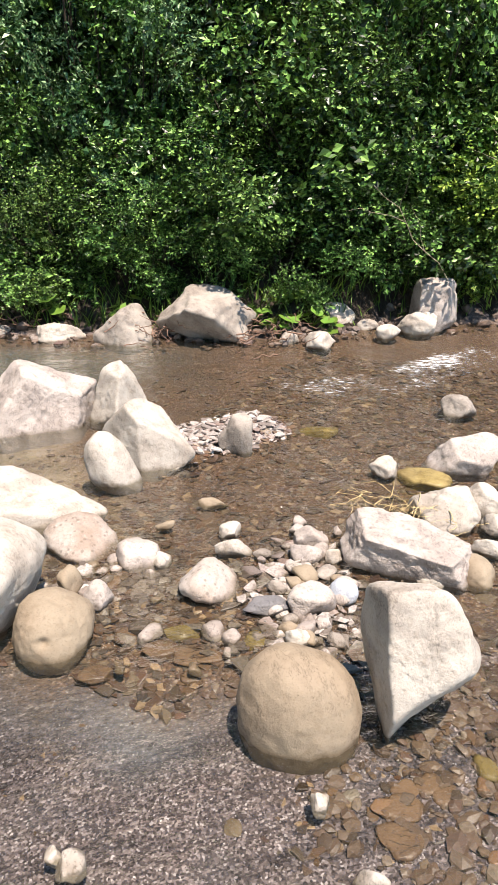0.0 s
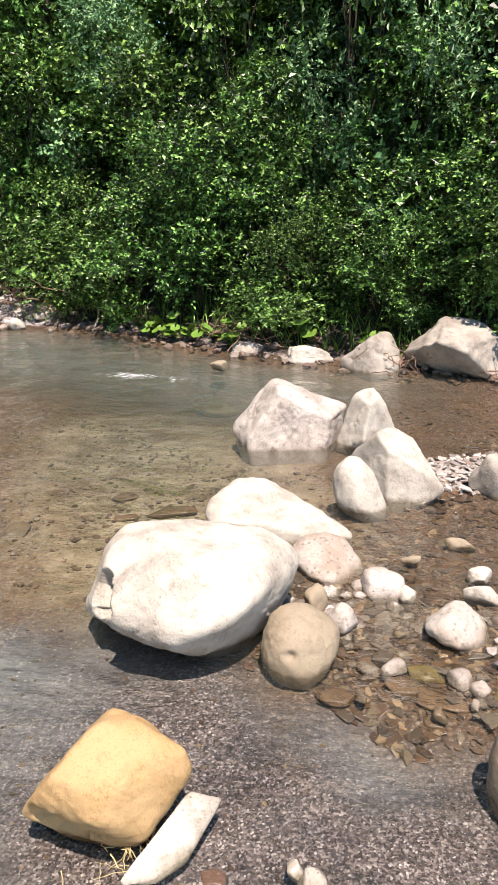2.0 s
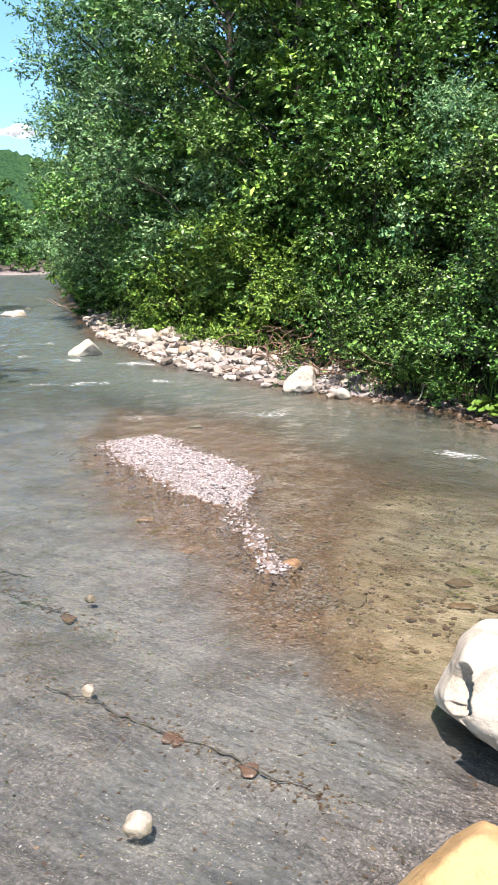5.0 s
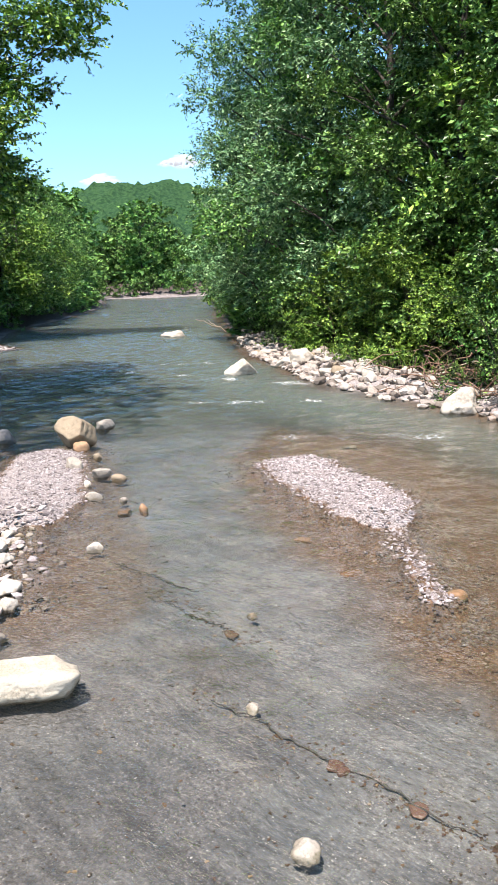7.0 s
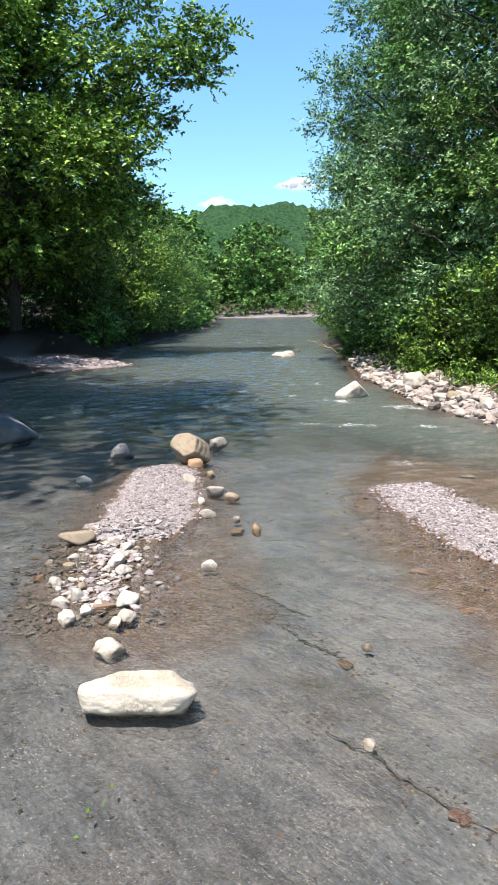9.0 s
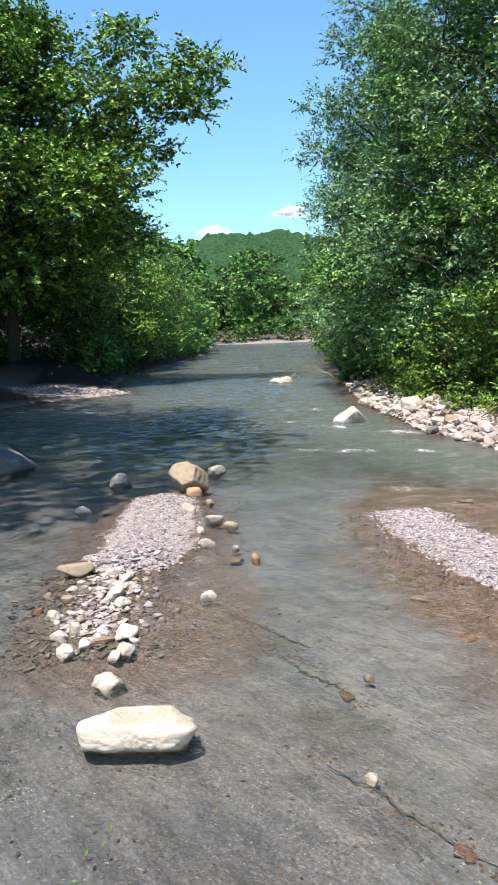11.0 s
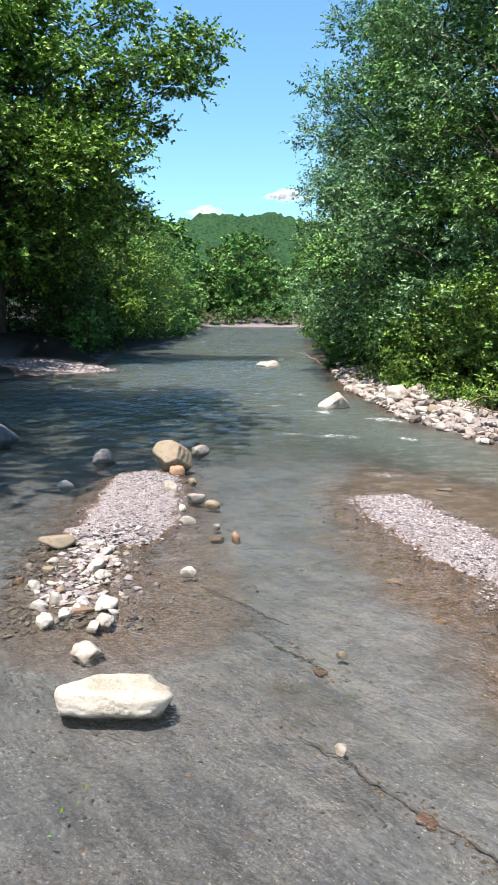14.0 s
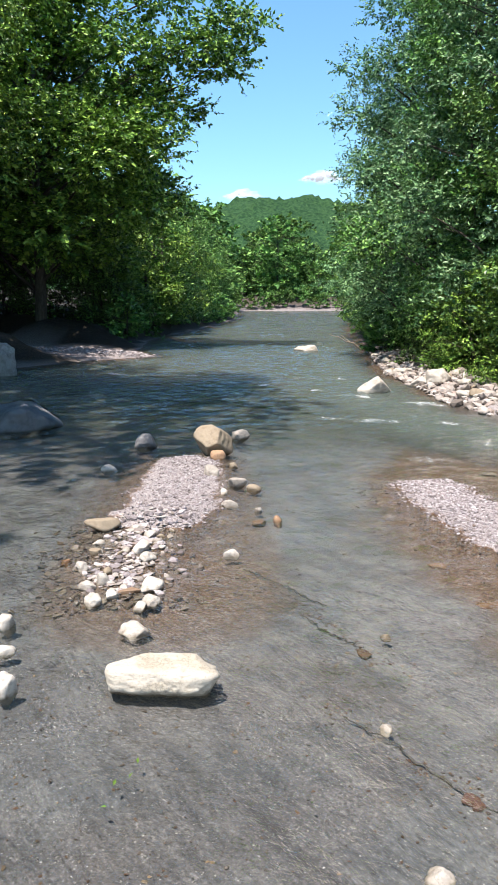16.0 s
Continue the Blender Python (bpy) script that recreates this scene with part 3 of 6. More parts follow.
def stone_mesh(seed, size, flats, edge, rough, level, facets=0, dents=(), ball=0.2, taper=None, foot=0.35):
    """A stone: a ball cut by flats (normal and distance), with edges rounded by the exponent edge, then worn by noise."""
    dirs, faces = sphere(level)
    rng = np.random.default_rng(seed)
    cuts = list(flats)
    for _ in range(facets):
        n = rng.normal(size=3)
        n /= np.linalg.norm(n)
        cuts.append((*n, rng.uniform(0.6, 0.84)))
    total = np.full(len(dirs), ball)
    for nx, ny, nz, dist in cuts:
        n = np.array([nx, ny, nz]) / math.sqrt(nx * nx + ny * ny + nz * nz)
        total += (np.clip(dirs @ n, 0, None) / dist) ** edge
    v = dirs * (total ** (-1 / edge))[:, None]
    off = rng.uniform(-50, 50, 3)
    v = v * (1 + rough * 0.9 * fbm(v * 1.4 + off, 3, seed % 97))[:, None]
    lo, hi = v.min(0), v.max(0)
    v = (v - (lo + hi) / 2) / ((hi - lo) / 2)
    low = np.clip(-v[:, 2], 0, 1)
    v[:, :2] *= (1 + foot * low)[:, None]
    if taper:
        s = np.clip(1 + taper[0] * (v[:, 2] - 0.15), 0.25, 1.0) * np.clip(1 - taper[1] * (v[:, 2] - 0.3), 0.3, 1.0)
        v[:, 0] = v[:, 0] * s + taper[2] * (1 - s)
    for px, py, pz, radius, depth in dents:
        dd = np.linalg.norm(v - np.array([px, py, pz]), axis=1)
        shape = np.exp(-(dd / radius) ** 2) * (1 + 0.35 * value_noise(v * 6 + off, 3))
        if radius < 0:  # a chip with a sharp rim
            shape = np.sqrt(np.clip(1 - (dd / (radius * (1 + 0.35 * value_noise(v * 5 + off, 3)))) ** 2, 0, 1)) * (1 + 0.25 * value_noise(v * 11 + off, 6))
        v = v * (1 - depth * shape)[:, None]
    v = v * np.array(size)
    scale = min(size)
    grit = fbm(v / scale * 3.2 + off, 4, seed % 89 + 5, 0.55)
    crease = np.exp(-(value_noise(v / scale * 1.3 + off * 0.7, seed % 83) / 0.05) ** 2) * smooth(-0.2, 0.4, value_noise(v / scale * 0.8 - off, 4))
    grit = grit - crease * min(1.0, edge / 12)
    normal = v / np.array(size) ** 2
    normal /= np.linalg.norm(normal, axis=1)[:, None]
    return mesh_from("stone", v + normal * (rough * 0.42 * scale * grit)[:, None], faces)


def place(name, me, x, y, z, yaw, lean, label, category, group=""):
    ob = new(name, me)
    ob.matrix_world = pose(x, y, z, lean[0], lean[1], yaw)
    return tagged(ob, label, category, group)


# kind of stone: material, flats, edge exponent, roughness, random facets, label
KINDS = {
    "white": ("white", (), 26, 0.12, 10, "pale limestone cobble lying in the shallow stream"),
    "pale": ("white", (), 22, 0.12, 9, "pale weathered rock resting at the water's edge"),
    "tan": ("tan", (), 9, 0.10, 7, "tan water-worn cobble in the stream bed"),
    "grey": ("grey", (), 22, 0.13, 9, "mottled grey rock standing out of the water"),
    "angular": ("pink_white", (), 40, 0.10, 10, "sharp-edged whitish broken stone on wet gravel"),
    "brown": ("brown", ((0, 0, 1, 0.5),), 30, 0.12, 8, "flat wet brown stone under thin water"),
    "olive": ("olive", ((0, 0, 1, 0.6),), 14, 0.12, 6, "olive algae-covered stone just under the water"),
    "orange": ("orange", (), 16, 0.10, 8, "orange-brown cobble in the shallow water"),
    "redbrown": ("red", (), 30, 0.08, 9, "reddish flat stone fragment beside the water"),
    "dark": ("grey", (), 30, 0.12, 9, "dark-sided angular rock in the riffle"),
    "slatedark": ("dark", ((-0.6, -0.1, 0.8, 0.6), (0.9, 0, 0.4, 0.55), (0, -0.85, 0.5, 0.6)), 30, 0.13, 7, "dark slaty rock with a ragged edge"),
    "blue": ("blue", (), 4.5, 0.06, 5, "smooth blue-grey cobble among white stones"),
    "pinkflat": ("red", ((0, 0, 1, 0.4),), 24, 0.08, 7, "flat pinkish stone on the silty bed"),
    "flatgrey": ("grey", ((0, 0, 1, 0.5),), 24, 0.08, 7, "flat grey stone at the gravel bar"),
    "flattan": ("tan", ((0, 0, 1, 0.5),), 24, 0.08, 7, "flat tan stone on the stone heap"),
    "spotted": ("spotted", (), 4.8, 0.10, 6, "rounded grey boulder with pale blotches"),
    "greydark": ("dark", (), 7, 0.11, 7, "long grey boulder lying in shaded water"),
    "pinktan": ("pink_white", ((0.3, -0.4, 0.85, 0.6), (-0.7, -0.5, 0.4, 0.65)), 20, 0.11, 7, "pinkish tan boulder beside the water"),
    "rkpale": ("white", ((-0.6, -0.3, 0.8, 0.6), (0.8, 0, 0.5, 0.65)), 22, 0.09, 6, "pale wedge-shaped boulder standing in the current"),
    "roundtan": ("tan", ((0, 0, -1, 0.7), (0.2, 0.1, 1, 0.95)), 4.4, 0.045, 0, "large smooth round tan boulder in shallow water"),
    "trianglewhite": ("white", ((-1, -0.38, 0.03, 0.40), (0.25, -0.85, 0.45, 0.46), (0.76, 0.38, 0.51, 0.8), (0.62, -0.4, -0.6, 0.6), (-0.1, 0.2, 1, 0.74), (0.95, -0.2, 0.15, 0.74), (0.5, -0.7, 0.5, 0.58)), 14, 0.06, 1, "big white three-sided boulder with a rough grey flank"),
    "slabwhite": ("pink_white", ((0.12, -0.3, 1, 0.42), (-0.15, -1, -0.15, 0.5), (-0.95, -0.25, 0.1, 0.7), (0.9, -0.35, 0.2, 0.7), (0.5, 0.8, 0.3, 0.6), (-0.3, 0.9, 0, 0.7)), 34, 0.11, 3, "large flat-topped whitish boulder with a dark flank"),
    "pocked": ("tan", ((0, 0, -1, 0.6), (0.5, -0.6, 0.5, 0.85), (0.3, 0, 0.9, 0.8)), 4.6, 0.06, 1, "rounded tan boulder with a small pockmark"),
    "notch": ("white", ((0.1, -0.72, 0.68, 0.56), (0.1, 0.1, 1, 0.66), (-1, 0, 0.25, 0.72), (-0.55, -0.5, -0.65, 0.66), (-0.55, -0.3, 0.75, 0.66), (0.9, -0.3, -0.2, 0.78), (0.75, -0.2, 0.65, 0.72)), 7, 0.06, 2, "huge smooth white boulder with a chipped notch"),
    "half": ("white", ((0.45, -0.25, 0.85, 0.42), (-0.5, -0.5, 0.7, 0.55), (-0.9, -0.3, 0.1, 0.75), (0, -1, 0, 0.6)), 9, 0.09, 3, "white boulder half under the pool water"),
    "crag": ("pink_white", ((-0.75, -0.25, 0.6, 0.48), (0.42, -0.15, 0.9, 0.42), (0.05, -0.95, 0.3, 0.42), (0.95, -0.3, 0, 0.75), (-0.9, -0.4, 0.0, 0.8), (0, 0.9, 0.4, 0.55)), 28, 0.09, 1, "large sloping whitish boulder standing in the pool"),
    "upright": ("white", ((-0.85, -0.5, 0.25, 0.48), (0.7, -0.65, 0.35, 0.5), (-0.35, -0.3, 0.9, 0.7), (0.6, -0.1, 0.8, 0.66)), 30, 0.08, 4, "upright pale boulder leaning among other rocks"),
    "wedge": ("white", ((0.5, -0.15, 0.86, 0.32), (-0.8, -0.58, 0.15, 0.42), (0.25, -0.95, 0.35, 0.5), (-0.6, 0.2, 0.8, 0.66), (0.9, 0.4, 0.1, 0.7)), 40, 0.06, 2, "smooth pale wedge-shaped boulder with a ridge"),
    "egg": ("white", ((0.6, -0.5, 0.5, 0.8),), 4.6, 0.06, 2, "egg-shaped white boulder leaning in the water"),
    "bankblock": ("grey", ((0.1, -0.25, 1, 0.5), (-0.45, -0.65, -0.6, 0.42), (0.7, -0.65, 0.25, 0.55), (0.1, -0.8, 0.6, 0.62), (-0.8, -0.1, 0.55, 0.66), (0.85, 0, 0.5, 0.7)), 26, 0.12, 3, "massive weathered boulder overhanging the far bank"),
    "bankround": ("grey", ((0.55, -0.5, 0.65, 0.62), (-0.5, -0.7, 0.2, 0.72)), 7, 0.09, 4, "rounded pale grey boulder below the shrubs"),
    "bankpillar": ("pink_white", ((0, -0.9, 0.3, 0.5), (0.95, -0.3, 0, 0.6), (-0.9, -0.3, 0.15, 0.6), (0, -0.4, 0.9, 0.66)), 24, 0.09, 4, "tall pinkish block of rock on the bank"),
    "yellow": ("yellow", ((0.12, -0.55, 0.82, 0.5), (-0.72, 0.4, 0.56, 0.52), (0.74, -0.42, -0.52, 0.9), (-0.5, -0.7, -0.5, 0.62), (0.8, 0.45, 0.4, 0.85), (0.35, -0.85, 0.25, 0.6), (-0.85, -0.4, 0.1, 0.8), (0.35, 0.2, 0.92, 0.74)), 10, 0.06, 1, "big ochre-yellow boulder with a cracked lower corner"),
    "flatwhite": ("white", ((0, -0.3, 0.95, 0.3), (0, 0.3, -0.95, 0.3), (0.9, 0.4, 0, 0.8), (0.6, -0.8, 0, 0.6), (-0.4, 0.9, 0, 0.6)), 30, 0.05, 2, "long flat cream stone leaning on the yellow boulder"),
    "slab": ("slab", ((0, -0.1, 1, 0.5), (0, 0, -1, 0.6), (0, -0.75, -0.66, 0.52), (0, -1, 0.15, 0.54), (0, 1, 0, 0.5), (1, 0, -0.15, 0.84), (-1, 0, 0.05, 0.86), (0.75, -0.66, 0, 0.86), (-0.75, -0.6, 0.2, 0.86), (0.7, 0.2, 0.68, 0.8), (-0.7, 0.5, 0.5, 0.78)), 20, 0.10, 0, "cream slab of layered sandstone on the river bed"),
    "bld": ("tan", ((-0.45, -0.55, 0.65, 0.5), (0.8, -0.45, 0.25, 0.52), (0.2, -0.6, -0.75, 0.5), (-0.8, -0.3, -0.5, 0.6), (0.5, 0, 0.85, 0.66)), 20, 0.08, 3, "tilted pale tan boulder at the gravel bar tip"),
}
DENTS = {"notch": ((-0.92, -0.35, 0.42, -0.34, 0.40), (-0.92, -0.5, 0.12, -0.30, 0.34), (-0.62, -0.3, 0.72, 0.16, 0.07), (-0.15, -0.35, 0.85, 0.12, 0.05)), "pocked": ((-0.35, -0.85, 0.3, 0.14, 0.12),), "yellow": ((-0.85, -0.5, -0.2, -0.40, 0.32), (-0.45, -0.8, -0.4, -0.34, 0.28), (0.0, -0.3, 0.95, 0.12, 0.04))}
FEET = {"slab": 0.0, "bankblock": 0.0, "bld": 0.0, "trianglewhite": 0.0, "flatwhite": 0.0, "slabwhite": 0.0, "roundtan": 0.0, "pocked": 0.0}
FLAT = ("brown", "redbrown", "slatedark")
SUNK = ("brown", "olive", "orange", "redbrown", "pinkflat")
TAPERS = {"trianglewhite": (0.5, 0.05, -0.25)}
CLOSE = ("roundtan", "trianglewhite", "slabwhite", "notch", "yellow", "slab", "pocked", "crag")
LEANS = {"egg": (0, -14, 0), "flatwhite": (24, -6, 0), "upright": (0, 8, 0), "slabwhite": (-4, 7, 0), "slab": (-4, 0, 0), "bankround": (0, 16, 0)}


def boulder(kind, x, y, z, size, yaw, seed):
    stone(kind, x, y, z, size, yaw, seed, 6 if kind in CLOSE else 5, "boulder")


def stone(kind, x, y, z, size, yaw, seed, level=4, name="stone"):
    mat, flats, edge, rough, facets, label = KINDS[kind]
    if kind in FLAT:
        size = (size[0], size[1], size[2] * 0.6)
    gap = z - size[2] - ground_at(x, y)
    if z < -0.008 or (kind in SUNK and gap > 0.0):  # lies on the bed under water
        z, gap = ground_at(x, y) + 0.35 * size[2], -1
    if 0 < gap < 0.09:  # its foot goes down to the bed
        more = (0.25 if size[2] > 0.05 else 0.08) * gap
        z, size = z - 0.25 * gap - 0.5 * more, (size[0], size[1], size[2] + more)
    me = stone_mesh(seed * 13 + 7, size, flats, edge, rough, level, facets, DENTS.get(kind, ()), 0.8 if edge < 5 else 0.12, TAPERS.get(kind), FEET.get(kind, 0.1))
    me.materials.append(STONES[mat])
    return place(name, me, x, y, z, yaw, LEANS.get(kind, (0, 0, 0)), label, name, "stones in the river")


boulder("roundtan", 2.108, -0.213, 0.048, (0.184, 0.150, 0.204), -67, 1)
boulder("trianglewhite", 2.270, -0.513, 0.196, (0.190, 0.150, 0.275), -79, 2)
boulder("slabwhite", 3.142, -0.244, 0.052, (0.276, 0.188, 0.112), -76, 3)
boulder("pale", 3.621, -0.290, 0.035, (0.165, 0.189, 0.116), -79, 4)
boulder("pale", 3.764, -0.444, 0.028, (0.134, 0.060, 0.095), -83, 5)
stone("white", 3.597, -0.531, 0.017, (0.073, 0.091, 0.057), -84, 6)
stone("white", 3.361, -0.543, 0.017, (0.081, 0.037, 0.048), -83, 7)
stone("tan", 3.152, -0.523, 0.017, (0.076, 0.087, 0.057), -82, 8)
boulder("pinktan", 4.278, -0.238, 0.027, (0.211, 0.190, 0.133), -80, 9)
stone("white", 3.972, 0.118, 0.018, (0.075, 0.087, 0.052), -74, 10)
stone("dark", 5.161, -0.025, 0.018, (0.120, 0.150, 0.090), -80, 11)
stone("olive", 4.452, 0.690, -0.036, (0.132, 0.060, 0.040), -68, 12)
stone("olive", 4.000, -0.099, -0.039, (0.148, 0.111, 0.044), -77, 13)
boulder("spotted", 2.616, 0.399, 0.020, (0.119, 0.136, 0.082), -58, 14)
boulder("pocked", 2.100, 0.725, 0.032, (0.146, 0.155, 0.128), -43, 15)
boulder("notch", 1.926, 1.112, 0.126, (0.415, 0.330, 0.238), -39, 16)
boulder("half", 2.795, 1.520, 0.023, (0.360, 0.216, 0.155), -46, 17)
boulder("crag", 3.782, 2.353, 0.082, (0.388, 0.271, 0.327), -47, 18)
boulder("upright", 4.054, 1.904, 0.108, (0.181, 0.127, 0.271), -54, 19)
boulder("wedge", 3.545, 1.340, 0.085, (0.262, 0.150, 0.270), -57, 20)
boulder("egg", 3.253, 1.364, 0.064, (0.126, 0.100, 0.212), -53, 21)
stone("grey", 3.901, 0.975, 0.051, (0.101, 0.071, 0.170), -61, 22)
boulder("spotted", 2.648, 1.070, 0.022, (0.160, 0.150, 0.086), -51, 23)
stone("tan", 2.348, 0.869, 0.026, (0.050, 0.062, 0.075), -46, 24)
stone("angular", 2.347, 0.729, 0.020, (0.059, 0.074, 0.057), -48, 25)
stone("angular", 2.670, 0.778, 0.022, (0.092, 0.087, 0.063), -52, 26)
stone("white", 2.688, 0.670, 0.010, (0.041, 0.052, 0.029), -54, 27)
stone("tan", 2.941, 0.823, 0.009, (0.045, 0.020, 0.026), -54, 28)
stone("tan", 3.248, 0.752, 0.008, (0.072, 0.032, 0.024), -59, 29)
stone("white", 2.887, 0.438, 0.017, (0.080, 0.036, 0.048), -61, 30)
stone("white", 3.028, 0.529, 0.013, (0.051, 0.043, 0.036), -60, 31)
stone("angular", 2.979, 0.136, 0.017, (0.071, 0.053, 0.047), -67, 32)
stone("angular", 3.111, 0.172, 0.020, (0.079, 0.059, 0.057), -68, 33)
stone("white", 3.027, 0.030, 0.009, (0.039, 0.049, 0.027), -70, 34)
stone("blue", 2.792, -0.100, 0.020, (0.056, 0.059, 0.040), -71, 35)
stone("angular", 2.659, -0.022, 0.024, (0.091, 0.068, 0.067), -68, 36)
stone("slatedark", 2.571, 0.120, 0.018, (0.090, 0.041, 0.052), -64, 37)
stone("white", 2.457, -0.069, 0.015, (0.056, 0.036, 0.041), -67, 38)
stone("white", 1.870, -0.377, 0.008, (0.026, 0.032, 0.024), -69, 39)
stone("olive", 2.415, 0.097, -0.014, (0.042, 0.052, 0.013), -62, 40)
stone("brown", 2.227, 0.375, 0.014, (0.061, 0.052, 0.041), -53, 41)
stone("brown", 2.262, 0.260, -0.020, (0.068, 0.058, 0.020), -56, 42)
stone("olive", 2.342, 0.352, -0.020, (0.068, 0.037, 0.020), -55, 43)
stone("brown", 2.040, 0.500, 0.016, (0.066, 0.043, 0.046), -47, 44)
stone("orange", 1.977, -0.525, -0.014, (0.042, 0.032, 0.013), -76, 45)
stone("brown", 2.050, -0.557, -0.014, (0.042, 0.044, 0.013), -78, 46)
stone("brown", 1.888, -0.586, -0.019, (0.063, 0.054, 0.019), -78, 47)
stone("tan", 1.746, -0.184, -0.010, (0.024, 0.030, 0.007), -60, 48)
stone("white", 3.021, -0.374, 0.013, (0.056, 0.031, 0.037), -79, 49)
stone("angular", 2.575, -0.102, 0.009, (0.033, 0.039, 0.025), -69, 50)
stone("white", 1.721, -0.569, 0.011, (0.043, 0.028, 0.032), -76, 51)
stone("brown", 2.352, 0.013, -0.019, (0.062, 0.047, 0.019), -64, 52)
stone("white", 1.437, 0.145, 0.007, (0.022, 0.027, 0.020), -40, 53)
stone("white", 1.432, 0.085, 0.010, (0.037, 0.035, 0.029), -42, 54)
boulder("bankblock", 6.285, 2.587, 0.159, (0.471, 0.377, 0.318), -59, 55)
boulder("bankround", 5.837, 3.191, 0.092, (0.272, 0.232, 0.262), -52, 56)
boulder("pale", 5.652, 3.829, 0.041, (0.227, 0.102, 0.116), -47, 57)
stone("pale", 5.532, 4.592, 0.029, (0.168, 0.075, 0.084), -42, 58)
boulder("pale", 7.210, 1.647, 0.041, (0.212, 0.180, 0.206), -69, 59)
stone("white", 6.417, 1.476, 0.035, (0.140, 0.133, 0.100), -68, 60)
stone("pale", 6.442, 1.796, 0.026, (0.091, 0.078, 0.076), -66, 61)
boulder("bankpillar", 7.52, 0.740, 0.180, (0.228, 0.160, 0.315), -77, 62)
boulder("pale", 7.332, 0.848, 0.050, (0.191, 0.163, 0.143), -76, 63)
stone("pale", 7.012, 1.030, 0.031, (0.120, 0.102, 0.089), -74, 64)
stone("pale", 7.246, 1.312, 0.026, (0.117, 0.076, 0.074), -72, 65)
stone("pale", 5.430, 4.521, 0.032, (0.152, 0.099, 0.093), -43, 66)
stone("redbrown", 5.982, 5.381, 0.041, (0.165, 0.140, 0.117), -42, 67)
stone("grey", 6.022, 6.471, 0.154, (0.136, 0.116, 0.155), -38, 68)
stone("grey", 6.586, 4.453, 0.198, (0.124, 0.106, 0.137), -50, 69)
stone("olive", 4.396, 3.804, -0.054, (0.208, 0.177, 0.062), -41, 70)
stone("tan", 4.792, 4.206, 0.019, (0.088, 0.101, 0.063), -41, 71)
boulder("yellow", 1.203, 0.604, 0.111, (0.217, 0.163, 0.185), -29, 72)
stone("flatwhite", 1.265, 0.405, 0.035, (0.165, 0.060, 0.028), 2, 73)
stone("redbrown", 1.389, 0.460, 0.022, (0.025, 0.032, 0.062), -38, 74)
stone("redbrown", 1.306, 0.304, -0.012, (0.032, 0.027, 0.010), -40, 75)
stone("brown", 2.599, 2.125, -0.037, (0.138, 0.062, 0.041), -37, 76)
stone("brown", 2.376, 2.241, -0.020, (0.068, 0.031, 0.020), -33, 77)
stone("brown", 2.562, 2.512, -0.022, (0.073, 0.055, 0.022), -33, 78)
stone("white", 0.475, 1.291, 0.006, (0.048, 0.046, 0.030), -6, 79)
stone("pinkflat", 0.682, 1.710, -0.016, (0.036, 0.028, 0.012), -10, 80)
stone("pinkflat", 0.902, 1.448, -0.016, (0.034, 0.040, 0.012), -17, 81)
stone("orange", 1.703, 2.944, -0.019, (0.064, 0.061, 0.019), -22, 82)
stone("tan", 1.875, 2.493, -0.021, (0.069, 0.087, 0.021), -27, 83)
stone("brown", 2.540, 2.507, -0.021, (0.072, 0.054, 0.022), -36, 84)
boulder("pale", 3.562, 15.293, 0.104, (0.309, 0.263, 0.298), -12, 85)
stone("pale", 3.192, 15.389, 0.058, (0.271, 0.203, 0.166), -10, 86)
boulder("pale", 4.197, 8.426, 0.089, (0.244, 0.208, 0.255), -24, 87)
stone("pale", 3.942, 11.542, 0.123, (0.154, 0.131, 0.208), -17, 88)
boulder("rkpale", 1.971, 14.153, 0.084, (0.348, 0.261, 0.241), -7, 89)
boulder("pale", 1.052, 27.448, 0.086, (0.478, 0.359, 0.247), -2, 90)
stone("white", 1.941, 33.421, 0.040, (0.162, 0.138, 0.114), -3, 91)
stone("pale", 2.239, 6.938, -0.026, (0.092, 0.041, 0.028), -16, 92)
boulder("slab", -0.552, 2.377, 0.052, (0.268, 0.112, 0.072), -2, 93)
stone("white", -0.798, 2.930, 0.016, (0.086, 0.070, 0.048), 14, 94)
boulder("bld", -0.803, 7.686, 0.135, (0.241, 0.216, 0.225), 6, 95)
stone("grey", -0.533, 8.763, 0.031, (0.128, 0.096, 0.089), 4, 96)
stone("slatedark", -1.703, 8.145, 0.056, (0.140, 0.104, 0.205), 11, 97)
stone("orange", -0.726, 7.424, 0.025, (0.091, 0.077, 0.070), 5, 98)
stone("grey", -0.719, 6.538, 0.032, (0.081, 0.069, 0.093), 6, 99)
stone("flatgrey", -0.424, 6.134, 0.022, (0.093, 0.042, 0.063), 4, 100)
stone("tan", -0.257, 5.984, 0.017, (0.072, 0.040, 0.049), 3, 101)
stone("white", -0.448, 5.418, 0.016, (0.076, 0.034, 0.045), 5, 102)
stone("orange", -0.181, 5.046, 0.015, (0.060, 0.069, 0.042), 2, 103)
stone("orange", -0.025, 5.010, 0.027, (0.039, 0.033, 0.077), 1, 104)
stone("grey", -0.196, 5.264, 0.012, (0.033, 0.028, 0.034), 2, 105)
stone("white", -0.533, 5.829, 0.015, (0.034, 0.029, 0.042), 5, 106)
stone("white", -0.353, 4.137, 0.014, (0.058, 0.026, 0.041), 5, 107)
stone("tan", -0.517, 6.991, 0.017, (0.049, 0.042, 0.049), 4, 108)
stone("flattan", -1.410, 4.714, 0.023, (0.145, 0.065, 0.067), 15, 109)
stone("orange", -1.505, 4.033, 0.014, (0.042, 0.052, 0.040), 19, 110)
